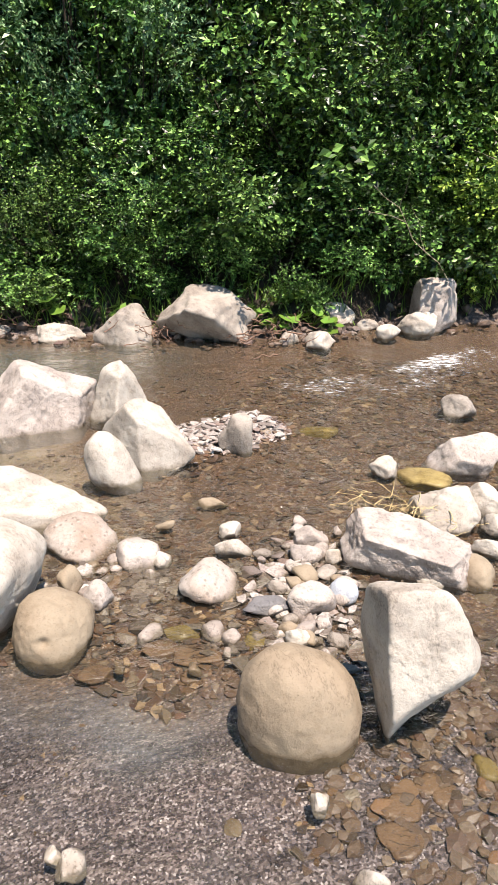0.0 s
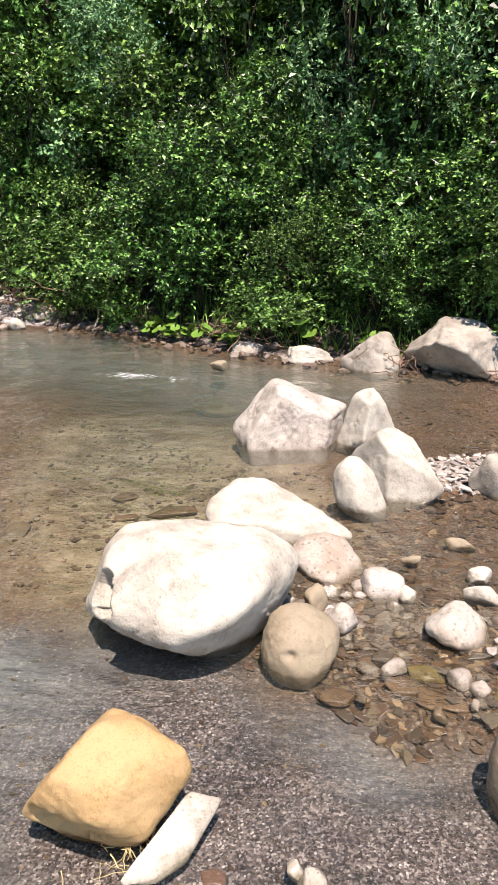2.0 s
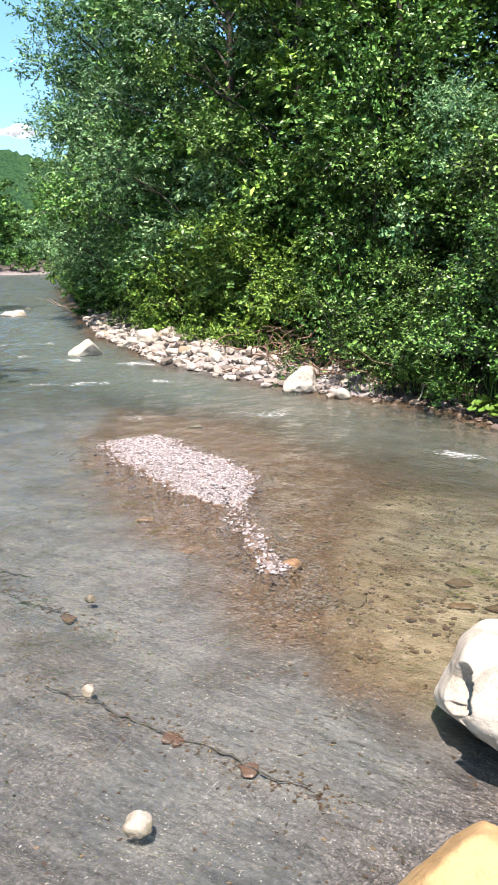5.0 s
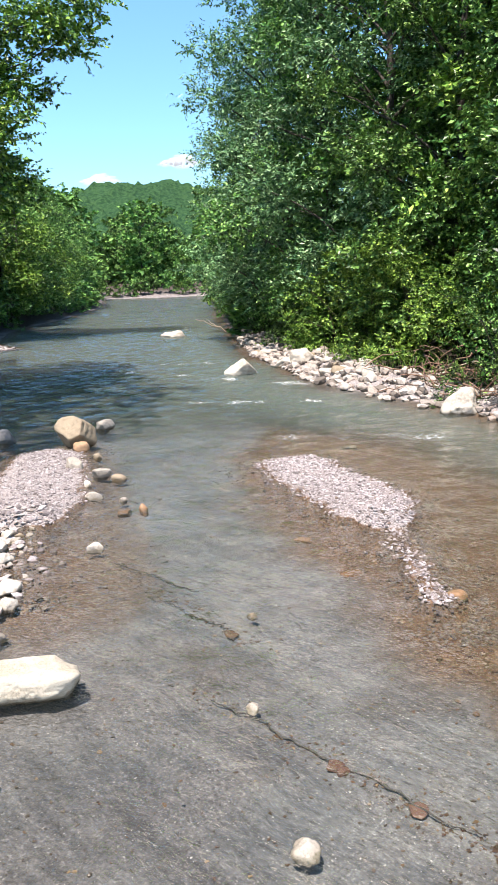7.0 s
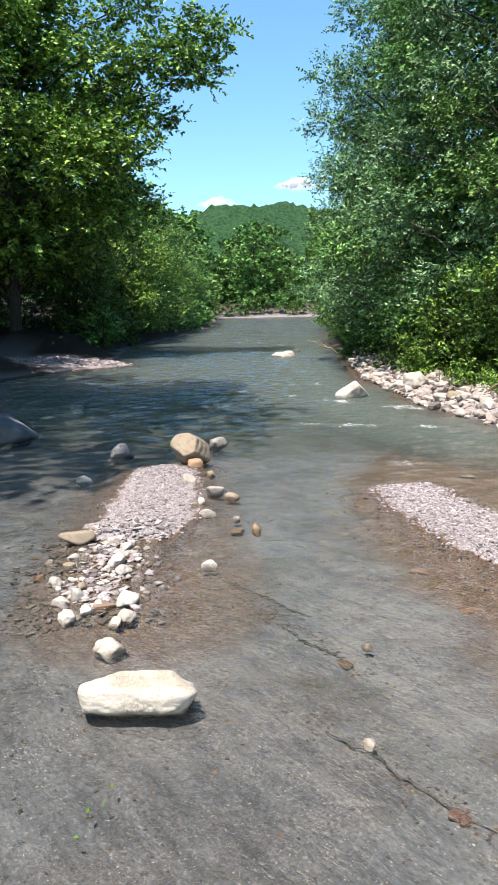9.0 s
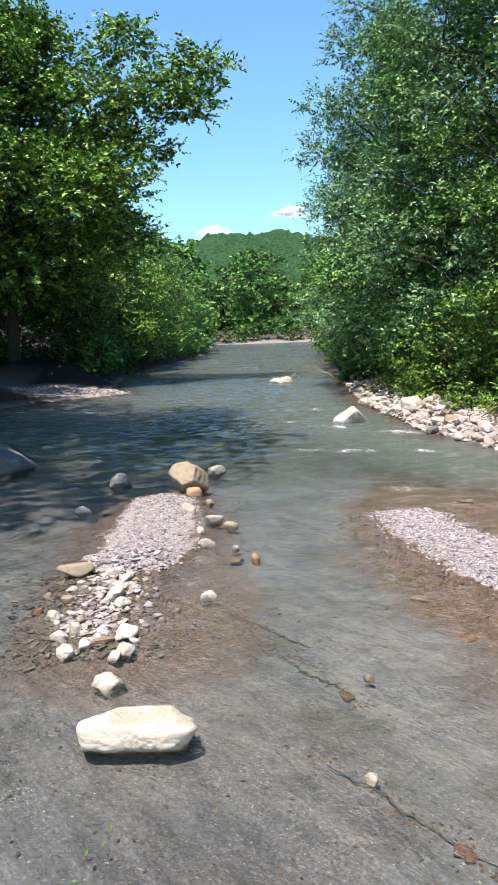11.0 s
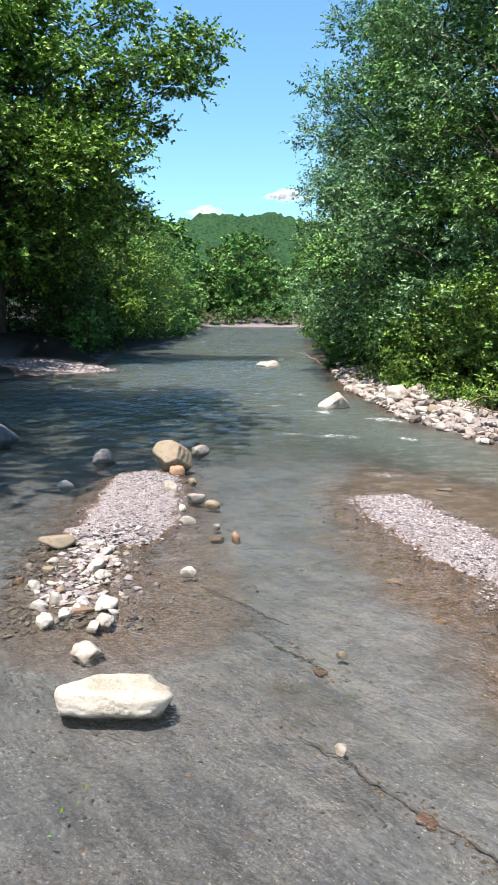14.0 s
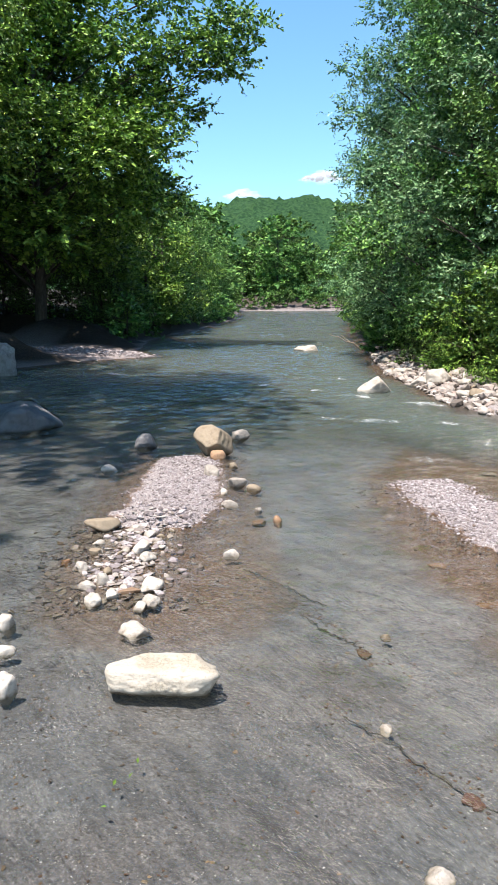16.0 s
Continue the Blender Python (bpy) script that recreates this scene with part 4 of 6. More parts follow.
stone("white", -1.336, 3.843, 0.014, (0.042, 0.052, 0.040), 17, 111)
stone("white", -1.132, 3.598, 0.021, (0.043, 0.037, 0.061), 16, 112)
stone("pale", -1.218, 3.523, 0.013, (0.056, 0.036, 0.038), 17, 113)
stone("white", -1.122, 3.298, 0.017, (0.050, 0.062, 0.047), 17, 114)
stone("white", -1.032, 3.405, 0.010, (0.038, 0.047, 0.028), 15, 115)
stone("white", -0.810, 3.529, 0.019, (0.078, 0.066, 0.053), 12, 116)
stone("pale", -0.829, 3.234, 0.010, (0.040, 0.042, 0.028), 13, 117)
stone("brown", -0.938, 3.469, 0.015, (0.070, 0.032, 0.042), 14, 118)
stone("white", -0.777, 3.301, 0.015, (0.058, 0.049, 0.042), 12, 119)
stone("white", -1.013, 4.234, 0.016, (0.067, 0.084, 0.047), 12, 120)
stone("white", -1.001, 4.550, 0.013, (0.048, 0.060, 0.038), 12, 121)
stone("pale", -0.930, 4.044, 0.015, (0.061, 0.070, 0.042), 12, 122)
stone("flattan", -1.321, 4.131, 0.011, (0.044, 0.042, 0.032), 16, 123)
stone("white", 0.425, 2.070, 0.007, (0.027, 0.031, 0.020), -8, 124)
stone("brown", 0.426, 2.826, 0.010, (0.040, 0.046, 0.028), -7, 125)
stone("tan", 0.551, 2.931, 0.004, (0.030, 0.026, 0.014), -8, 126)
stone("redbrown", 0.703, 1.683, 0.005, (0.026, 0.030, 0.020), -17, 127)
stone("orange", 1.083, 4.112, 0.010, (0.066, 0.030, 0.027), -13, 128)
stone("orange", 1.254, 3.485, -0.021, (0.070, 0.087, 0.021), -17, 129)
boulder("greydark", -3.811, 9.583, 0.094, (0.570, 0.427, 0.270), 20, 130)
boulder("pinktan", -7.424, 17.888, 0.235, (0.434, 0.369, 0.671), 22, 131)
stone("white", -1.522, 2.978, 0.019, (0.051, 0.064, 0.054), 23, 132)
stone("white", -1.414, 2.672, 0.014, (0.057, 0.037, 0.040), 23, 133)
stone("white", -1.246, 2.271, 0.030, (0.047, 0.040, 0.085), 23, 134)
stone("pale", -1.849, 6.773, 0.019, (0.089, 0.049, 0.055), 14, 135)

# ---- loose gravel ----
def scatter(name, label, mat, seed, count, where, sizes, flat=(0.35, 0.7), sink=0.3):
    """Loose pebbles lying on the bed; where(rng, n) gives x and y."""
    rng = np.random.default_rng(seed)
    x, y = where(rng, count)
    z, silt, soil, d, sand = land(x, y)
    dirs, faces = sphere(1)
    n = len(x)
    size = rng.uniform(0, 1, n) ** 2.2 * (sizes[1] - sizes[0]) + sizes[0]
    jit = 1 + rng.uniform(-0.28, 0.28, (n, len(dirs), 1))
    v = dirs[None] * jit
    dims = np.stack([size, size * rng.uniform(0.55, 0.95, n), size * rng.uniform(*flat, n)], 1)
    v = v * dims[:, None, :]
    a, tilt = rng.uniform(0, 6.283, n), rng.normal(0, 0.25, n)
    ct, st = np.cos(tilt)[:, None], np.sin(tilt)[:, None]
    vx, vz = v[..., 0] * ct - v[..., 2] * st, v[..., 0] * st + v[..., 2] * ct
    ca, sa = np.cos(a)[:, None], np.sin(a)[:, None]
    pts = np.stack([vx * ca - v[..., 1] * sa + x[:, None], vx * sa + v[..., 1] * ca + y[:, None], vz + (z + dims[:, 2] * (1 - 2 * sink))[:, None]], 2)
    f = faces[None] + (np.arange(n) * len(dirs))[:, None, None]
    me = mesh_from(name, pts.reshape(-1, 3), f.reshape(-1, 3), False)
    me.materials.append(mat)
    return tagged(new(name, me), label, "gravel", kind="stuff")


def flakes(name, label, mat, seed, count, where, sizes, lift=0.0):
    """Flat angular shale chips lying on the bed, some tilted or overlapping."""
    rng = np.random.default_rng(seed)
    x, y = where(rng, count)
    z = land(x, y)[0]
    size = rng.uniform(0, 1, count) ** 2.0 * (sizes[1] - sizes[0]) + sizes[0]
    sides = 6
    a = (np.arange(sides) + rng.uniform(-0.48, 0.48, (count, sides))) * 2 * math.pi / sides
    r = size[:, None] * rng.uniform(0.5, 1.15, (count, sides))
    narrow = rng.uniform(0.45, 0.85, count)[:, None]
    px, py = r * np.cos(a), r * np.sin(a) * narrow
    thick = size * rng.uniform(0.08, 0.22, count)
    turn, tx, ty = rng.uniform(0, 6.283, count)[:, None], rng.normal(0, 0.16, count)[:, None], rng.normal(0, 0.16, count)[:, None]
    rings = []
    for grow, level in ((1.0, -0.4), (1.06, 0.55), (0.86, 1.0)):
        qx, qy = px * grow, py * grow
        qz = qx * tx + qy * ty + thick[:, None] * level
        rings.append(np.stack([qx * np.cos(turn) - qy * np.sin(turn) + x[:, None], qx * np.sin(turn) + qy * np.cos(turn) + y[:, None], qz + z[:, None] + lift], 2))
    v = np.concatenate(rings, 1)
    f = []
    for k in range(sides):
        n = (k + 1) % sides
        for b in (0, sides):
            f += [(b + k, b + n, b + sides + n), (b + k, b + sides + n, b + sides + k)]
    f += [(2 * sides, 2 * sides + k, 2 * sides + k + 1) for k in range(1, sides - 1)]
    faces = np.array(f)[None] + (np.arange(count) * sides * 3)[:, None, None]
    me = mesh_from(name, v.reshape(-1, 3), faces.reshape(-1, 3), False)
    me.materials.append(mat)
    return tagged(new(name, me), label, "gravel", kind="stuff")


def along(ax, ay, bx, by, half):
    def where(rng, n):
        t = rng.uniform(-0.08, 1.08, n)
        s = rng.normal(0, 0.45, n) * half
        dx, dy = bx - ax, by - ay
        ln = math.hypot(dx, dy)
        return ax + dx * t - dy / ln * s, ay + dy * t + dx / ln * s
    return where


def patch(x0, x1, y0, y1):
    return lambda rng, n: (rng.uniform(x0, x1, n), rng.uniform(y0, y1, n))


def bank_strip(y0, y1, d0, d1):
    def where(rng, n):
        y = rng.uniform(y0, y1, n)
        return np.interp(y, RIGHT_EDGE[:, 0], RIGHT_EDGE[:, 1]) + rng.uniform(d0, d1, n), y
    return where


scatter("gravel", "pale pinkish gravel heaped in a bar", GRAVEL_PALE, 1, 6500, along(1.42, 6.3, 1.8, 4.5, 0.55), (0.006, 0.021))
scatter("gravel", "trail of pale gravel running off the bar", GRAVEL_PALE, 2, 2600, along(1.78, 4.3, 1.58, 2.6, 0.34), (0.005, 0.018))
scatter("gravel", "thin pale pebbles fringing a gravel bar", GRAVEL_PALE, 15, 1500, along(1.35, 6.5, 1.85, 4.1, 1.0), (0.005, 0.017))
scatter("gravel", "thin pale pebbles round a second gravel bar", GRAVEL_PALE, 16, 1700, along(-1.05, 7.6, -0.95, 3.6, 1.0), (0.005, 0.018))
scatter("gravel", "pale gravel bar beside a tilted boulder", GRAVEL_PALE, 3, 4800, along(-1.05, 7.5, -0.85, 4.7, 0.5), (0.006, 0.019))
scatter("gravel", "heap of pale broken pebbles", GRAVEL_PALE, 4, 420, along(-1.2, 4.9, -0.95, 3.4, 0.5), (0.012, 0.045))
scatter("gravel", "pale gravel spit below the shaded bank", GRAVEL_PALE, 14, 1500, along(-4.9, 24.6, -10.0, 26.0, 1.3), (0.03, 0.09))
scatter("gravel", "wet brown flat gravel under thin water", GRAVEL_BROWN, 5, 2600, patch(2.1, 5.6, -1.2, 2.4), (0.008, 0.03), (0.2, 0.45))
flakes("gravel", "flat angular shale chips covering the riffle", SHALE, 21, 8200, patch(2.25, 6.4, -1.3, 1.55), (0.010, 0.052))
flakes("gravel", "wet brown shale fragments beside round boulders", SHALE, 22, 1500, patch(2.0, 2.9, 0.15, 1.0), (0.007, 0.042), 0.003)
flakes("gravel", "large wet shale plates at the stream edge", SHALE, 23, 1300, patch(1.7, 2.6, -1.3, -0.25), (0.004, 0.034), -0.003)
flakes("gravel", "fine grit caught along a thin rock rib", SHALE, 28, 420, along(0.26, 2.26, 1.08, 1.24, 0.09), (0.003, 0.014), 0.002)
flakes("gravel", "fine grit caught along a farther rock rib", SHALE, 29, 500, along(-0.25, 4.02, 0.46, 2.82, 0.13), (0.003, 0.016), 0.002)
flakes("gravel", "pale chips strewn beside the rock ribs", CHIPS, 30, 90, along(-0.1, 3.6, 1.0, 1.3, 0.22), (0.003, 0.010), 0.002)
flakes("gravel", "whitish broken chips wedged between stones", CHIPS, 24, 260, along(2.4, -0.12, 3.1, 0.15, 0.36), (0.014, 0.06), 0.015)
flakes("gravel", "whitish broken chips between leaning boulders", CHIPS, 25, 260, along(3.7, 1.45, 4.35, 1.0, 0.32), (0.014, 0.055), 0.02)
flakes("gravel", "pale broken chips heaped below the gravel bar", CHIPS, 26, 700, along(-1.25, 4.9, -1.0, 3.4, 0.55), (0.012, 0.05), 0.006)
flakes("gravel", "small chips strewn over the silty bed", SHALE, 27, 3200, patch(-2.3, 2.0, 0.2, 4.6), (0.003, 0.013), 0.002)
flakes("gravel", "tiny pale chips strewn over the silty bed", CHIPS, 31, 600, patch(-2.3, 1.8, 0.2, 4.4), (0.003, 0.009), 0.003)
scatter("gravel", "brown fine gravel in the shallows", GRAVEL_BROWN, 6, 1500, patch(1.3, 3.4, 1.9, 5.0), (0.006, 0.022), (0.3, 0.6))
scatter("gravel", "wet dark gravel at the stream edge", GRAVEL_BROWN, 7, 700, patch(1.8, 2.6, -1.2, -0.35), (0.01, 0.04), (0.25, 0.5))
scatter("gravel", "pale cobbles strewn along the bank", GRAVEL_MIX, 8, 1700, bank_strip(7.4, 26, -0.1, 1.25), (0.03, 0.14), (0.35, 0.7), 0.2)
scatter("gravel", "small stones and mud at the foot of the bank", GRAVEL_BROWN, 9, 700, bank_strip(-1.0, 7.4, -0.25, 0.5), (0.02, 0.08), (0.35, 0.7), 0.2)
scatter("gravel", "whitish pebbles between leaning boulders", GRAVEL_MIX, 10, 330, along(3.7, 1.45, 4.3, 1.0, 0.3), (0.012, 0.045))
scatter("gravel", "whitish pebbles packed between large stones", GRAVEL_MIX, 11, 90, along(2.45, -0.1, 3.0, 0.1, 0.28), (0.012, 0.05))
scatter("gravel", "pebbles wedged beside a large boulder", GRAVEL_MIX, 12, 260, along(2.2, 0.9, 2.6, 0.6, 0.3), (0.012, 0.045))
scatter("gravel", "scattered pale pebbles on the silty bed", GRAVEL_PALE, 13, 420, patch(-2.2, 1.6, 0.4, 4.5), (0.004, 0.014))


# ---- plants ----
def tube(points, radii, sides=6):
    """A tapered stem along points."""
    p = np.asarray(points, float)
    n = len(p)
    tang = np.gradient(p, axis=0)
    tang /= np.linalg.norm(tang, axis=1)[:, None]
    ref = np.where(np.abs(tang[:, 2:3]) < 0.9, np.array([[0, 0, 1.0]]), np.array([[1.0, 0, 0]]))
    u = np.cross(tang, ref)
    u /= np.linalg.norm(u, axis=1)[:, None]
    w = np.cross(tang, u)
    a = np.arange(sides) * 2 * math.pi / sides
    ring = (u[:, None] * np.cos(a)[None, :, None] + w[:, None] * np.sin(a)[None, :, None]) * np.asarray(radii)[:, None, None]
    v = (p[:, None] + ring).reshape(-1, 3)
    i = (np.arange(n - 1)[:, None] * sides + np.arange(sides)[None]).ravel()
    j = (np.arange(n - 1)[:, None] * sides + (np.arange(sides) + 1)[None] % sides).ravel()
    return v, np.stack([i, j, j + sides, i + sides], 1)


def merge(pieces):
    vs, fs, base = [], [], 0
    for v, f in pieces:
        vs.append(v)
        fs.append(f + base)
        base += len(v)
    return np.concatenate(vs), np.concatenate(fs)


def bent(rng, a, b, sag, steps=7, wobble=0.06):
    """A wavering line from a to b that bulges upward (or sags) by sag."""
    a, b = np.array(a, float), np.array(b, float)
    t = np.linspace(0, 1, steps)[:, None]
    ln = np.linalg.norm(b - a)
    p = a + (b - a) * t + np.array([0, 0, 1.0]) * (sag * ln * 4 * t * (1 - t))
    return p + rng.normal(0, wobble * ln / 4, (steps, 3)) * np.sin(t * math.pi)


def leaves(rng, twigs, heads, outward, per_twig, length, width, up=0.6, fold=0.18):
    """Folded leaves set alternately along twigs (start points and end vectors)."""
    n = len(twigs)
    s = np.linspace(0.15, 1.05, per_twig)[None, :] + rng.normal(0, 0.04, (n, per_twig))
    pos = twigs[:, None] + heads[:, None] * s[..., None]
    axis_ = heads / np.linalg.norm(heads, axis=1)[:, None]
    side = np.cross(axis_, rng.normal(0, 0.35, (n, 3)) + np.array([0, 0, 1.0]))
    side /= np.linalg.norm(side, axis=1)[:, None] + 1e-6
    sign = np.where(np.arange(per_twig) % 2, 1.0, -1.0)[None, :, None]
    d = axis_[:, None] * 0.55 + side[:, None] * sign * 0.85 + rng.normal(0, 0.3, (n, per_twig, 3)) + np.array([0, 0, -0.12])
    d /= np.linalg.norm(d, axis=2)[..., None]
    nrm = np.array([0, 0, up]) + outward[:, None] * 0.75 + rng.normal(0, 0.7, (n, per_twig, 3))
    w = np.cross(d, nrm)
    w /= np.linalg.norm(w, axis=2)[..., None] + 1e-6
    nrm = np.cross(w, d)
    ln = (length * rng.uniform(0.55, 1.15, (n, per_twig)))[..., None]
    half = ln * width * 0.5
    mid = pos + d * ln * 0.45 + nrm * ln * fold * 0.5
    quad = np.stack([pos, mid + w * half, pos + d * ln - nrm * ln * 0.06, mid - w * half], 2)
    m = n * per_twig
    v = quad.reshape(-1, 3)
    i = np.arange(m) * 4
    f = np.concatenate([np.stack([i, i + 1, i + 2], 1), np.stack([i, i + 2, i + 3], 1)])
    return v, f


def crown_twigs(rng, lobes, count, twig, droop, gaps, least):
    """Twigs over the outer part of each lobe (centre and radii)."""
    starts, heads, outs = [], [], []
    vol = np.array([r[0] * r[1] + r[1] * r[2] for _, r in lobes])
    share = np.maximum(1, (count * vol / vol.sum()).astype(int))
    for (c, r), m in zip(lobes, share):
        o = rng.normal(size=(m, 3))
        o /= np.linalg.norm(o, axis=1)[:, None]
        o[:, 2] = np.where(o[:, 2] < (-0.12 if twig < 0.45 else -0.3), -o[:, 2], o[:, 2])
        rad = rng.uniform(0.15, 1, m)[:, None] ** 0.4 * (1 + 0.28 * value_noise(o * 2.3 + np.array(c), 7))[:, None]
        starts.append(np.array(c) + o * np.array(r) * rad)
        h = o * 0.8 + rng.normal(0, 0.5, (m, 3)) + np.array([0, 0, -droop])
        h /= np.linalg.norm(h, axis=1)[:, None]
        keep = value_noise(starts[-1] * gaps + 31.7, 23) > least
        starts[-1], o, h = starts[-1][keep], o[keep], h[keep]
        m = len(o)
        outs.append(o)
        heads.append(h * (twig * rng.uniform(0.5, 1.2, m))[:, None])
    return np.concatenate(starts), np.concatenate(heads), np.concatenate(outs)


def plant(name, label, category, seed, stems, lobes, bark, leaf, twigs, per_twig, twig, length, width, droop, thick):
    """A woody plant at the origin: stems that reach the lobes of its crown, and the crown of leaves."""
    rng = np.random.default_rng(seed)
    base = new(name)
    wood = []
    for k, (c, r) in enumerate(lobes):
        foot = stems[k % len(stems)] if len(stems) > 1 else (0, 0, max(0.2, c[2] - 0.55 * math.hypot(c[0], c[1]) - 0.4))
        top = np.array(c) + np.array([0, 0, r[2] * 0.3])
        line = bent(rng, foot, top, 0.08, 6)
        wood.append(tube(line, np.linspace(thick, thick * 0.22, len(line)), 4))
        for _ in range(1):
            o = rng.normal(size=3)
            o[2] = abs(o[2]) * 0.6
            o /= np.linalg.norm(o)
            b = bent(rng, line[rng.integers(2, 5)], np.array(c) + o * np.array(r) * 0.95, 0.05, 5)
            wood.append(tube(b, np.linspace(thick * 0.25, thick * 0.06, len(b)), 3))
    v, f = merge(wood)
    me = mesh_from("trunk", v, f)
    me.materials.append(bark)
    trunk = new("trunk", me)
    trunk.parent = base
    s, h, o = crown_twigs(rng, lobes, twigs * (1.35 if twig < 0.5 else 1.1), twig, droop, 0.9 / (twig * 2.4), 0.06 if twig < 0.5 else -0.4)
    pieces = [leaves(rng, s, h, o, per_twig, length, width)]
    # inner leaves added to block light inside the crown and darken it
    for c, r in lobes:  # broad sprays inside each lobe that close its heart
        o = rng.normal(size=(40, 3))
        o /= np.linalg.norm(o, axis=1)[:, None]
        inner = np.array(c) + o * np.array(r) * rng.uniform(0.05, 0.55, (40, 1))
        pieces.append(leaves(rng, inner, o * r[0] * 0.3, o, 12 if twig < 0.45 else 13, r[0] * (0.115 if twig < 0.45 else 0.105), 0.75))
    v, f = merge(pieces)
    me = mesh_from("crown", v, f, False)
    me.materials.append(leaf)
    crown = new("crown", me)
    crown.parent = base
    return tagged(base, label, category)


def shrub(seed, leaf, label, height, radius, twigs, length, width, droop=0.15, name="shrub", twig=0.30):
    rng = np.random.default_rng(seed)
    lobes = []
    for k in range(18):
        a, q = rng.uniform(0, 6.283), rng.uniform(0.2, 1) ** 0.6
        zc = height * (0.03 + 0.84 * ((k + rng.uniform(0, 1)) / 18) ** 1.1)
        wide = radius * math.sqrt(max(0.12, 1 - (zc / height * 0.95) ** 2))
        r = radius * rng.uniform(0.22, 0.40)
        lobes.append(((wide * q * math.cos(a), wide * q * math.sin(a), zc), (r, r, r * rng.uniform(0.65, 1.0))))
    stems = [(rng.normal(0, 0.18), rng.normal(0, 0.18), -0.3) for _ in range(5)]
    return plant(name, label, "shrub", seed, stems, lobes, TWIG, leaf, twigs, 13, twig, length, width, droop, 0.018)


def tree(seed, leaf, label, height, radius, first, twigs, length, width, twig=0.6, droop=0.1, lobes_n=26, thick=0.16, arms=()):
    """A tree with limbs spiralling up its bole; arms are further limbs (reach and lobe radius) of its own."""
    rng = np.random.default_rng(seed)
    lobes = []
    for k in range(lobes_n):
        a = k * 2.4 + rng.uniform(-0.5, 0.5)
        h = first + (height - first) * (k + 0.5) / lobes_n
        rel = (h - first) / (height - first)
        wide = radius * math.sin(math.pi * min(1, 0.24 + 0.72 * rel)) ** 0.8
        r = radius * rng.uniform(0.28, 0.46) * (1 - 0.35 * rel)
        q = rng.uniform(0.3, 0.95)
        lobes.append(((wide * q * math.cos(a), wide * q * math.sin(a), h), (r, r, r * rng.uniform(0.55, 0.8))))
    lobes += [((x, y, z), (r, r, r * 0.6)) for x, y, z, r in arms]
    base = plant("tree", label, "tree", seed, [(0, 0, first + (height - first) * 0.25)], lobes, BARK, leaf, twigs, 12, twig, length, width, droop, thick * 0.3)
    line = bent(rng, (0, 0, -0.4), (rng.normal(0, 0.3), rng.normal(0, 0.3), height * 0.85), 0.0, 9, 0.02)
    v, f = tube(line, np.linspace(thick, thick * 0.15, 9), 8)
    me = mesh_from("bole", v, f)
    me.materials.append(BARK)
    bole = new("bole", me)
    bole.parent = base
    return base


USED = set()


def plant_at(base, x, y, turn, scale=1.0, tall=1.0, sink=0.05):
    """Sets the pattern plant itself first, then copies of it."""
    m = Matrix.Translation((x, y, ground_at(x, y) - sink)) @ Matrix.Rotation(radians(turn), 4, "Z")
    s = Matrix.Diagonal((scale, scale, scale * tall, 1))
    if base.name not in USED:
        USED.add(base.name)
        base.matrix_world = m @ s
        return base
    ob = copy_thing(base, m)
    ob.matrix_basis = m @ s
    return ob


def right_edge(y):
    return float(np.interp(y, RIGHT_EDGE[:, 0], RIGHT_EDGE[:, 1]))


def left_edge(y):
    return float(np.interp(y, LEFT_EDGE[:, 0], LEFT_EDGE[:, 1]))


SHRUBS = [
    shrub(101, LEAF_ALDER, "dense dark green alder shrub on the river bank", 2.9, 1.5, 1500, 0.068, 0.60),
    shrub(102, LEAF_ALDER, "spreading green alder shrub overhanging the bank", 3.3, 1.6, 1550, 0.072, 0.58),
    shrub(103, LEAF_WILLOW, "grey-green willow shrub with narrow leaves", 3.5, 1.5, 1300, 0.062, 0.4, 0.05),
    shrub(104, LEAF_TREE, "light green leafy shrub by the stones", 2.6, 1.5, 1200, 0.08, 0.6),
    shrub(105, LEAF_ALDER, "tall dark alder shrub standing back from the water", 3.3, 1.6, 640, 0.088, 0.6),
]
RIGHT_TREES = [
    tree(201, LEAF_BRIGHT, "tall bushy alder leafed almost to the ground", 12.5, 3.3, 0.8, 3300, 0.125, 0.6, lobes_n=30),
    tree(202, LEAF_WILLOW, "tall grey-green willow leaning over the river", 14.0, 3.4, 0.8, 3600, 0.14, 0.42, lobes_n=34, arms=((-2.7, -0.4, 7.6, 0.9), (-2.5, 0.3, 9.2, 0.8), (-2.4, -0.5, 6.0, 1.0))),
]
LEFT_TREE = tree(203, LEAF_TREE, "broad leafy tree with limbs reaching over the river", 10.2, 4.4, 2.0, 9500, 0.155, 0.6, twig=0.5, lobes_n=38, thick=0.2,
                 arms=((4.8, -1.0, 7.6, 1.1), (6.0, -0.6, 8.4, 0.9), (5.6, -1.2, 7.2, 0.8), (3.8, -0.6, 9.2, 1.0), (4.4, -0.8, 6.1, 0.8), (1.4, 0, 10.0, 0.8), (2.9, -0.5, 6.8, 1.1)))
SHADE_TREE = tree(204, LEAF_TREE, "spreading leafy tree with a high crown on the shaded bank", 12.5, 5.2, 5.6, 3600, 0.16, 0.6, twig=0.5, lobes_n=30, thick=0.2)
TALL_TREE = tree(213, LEAF_TREE, "tall leafy tree standing on the shaded bank", 16.0, 4.0, 2.6, 1800, 0.26, 0.6, lobes_n=30, thick=0.22)
MID_TREES = [
    tree(211, LEAF_BRIGHT, "leafy green tree standing back from the bank", 11.5, 3.6, 0.6, 1500, 0.21, 0.6, 0.7),
    tree(212, LEAF_TREE, "light green riverside tree", 10.0, 3.6, 0.5, 1500, 0.21, 0.6, 0.7),
]
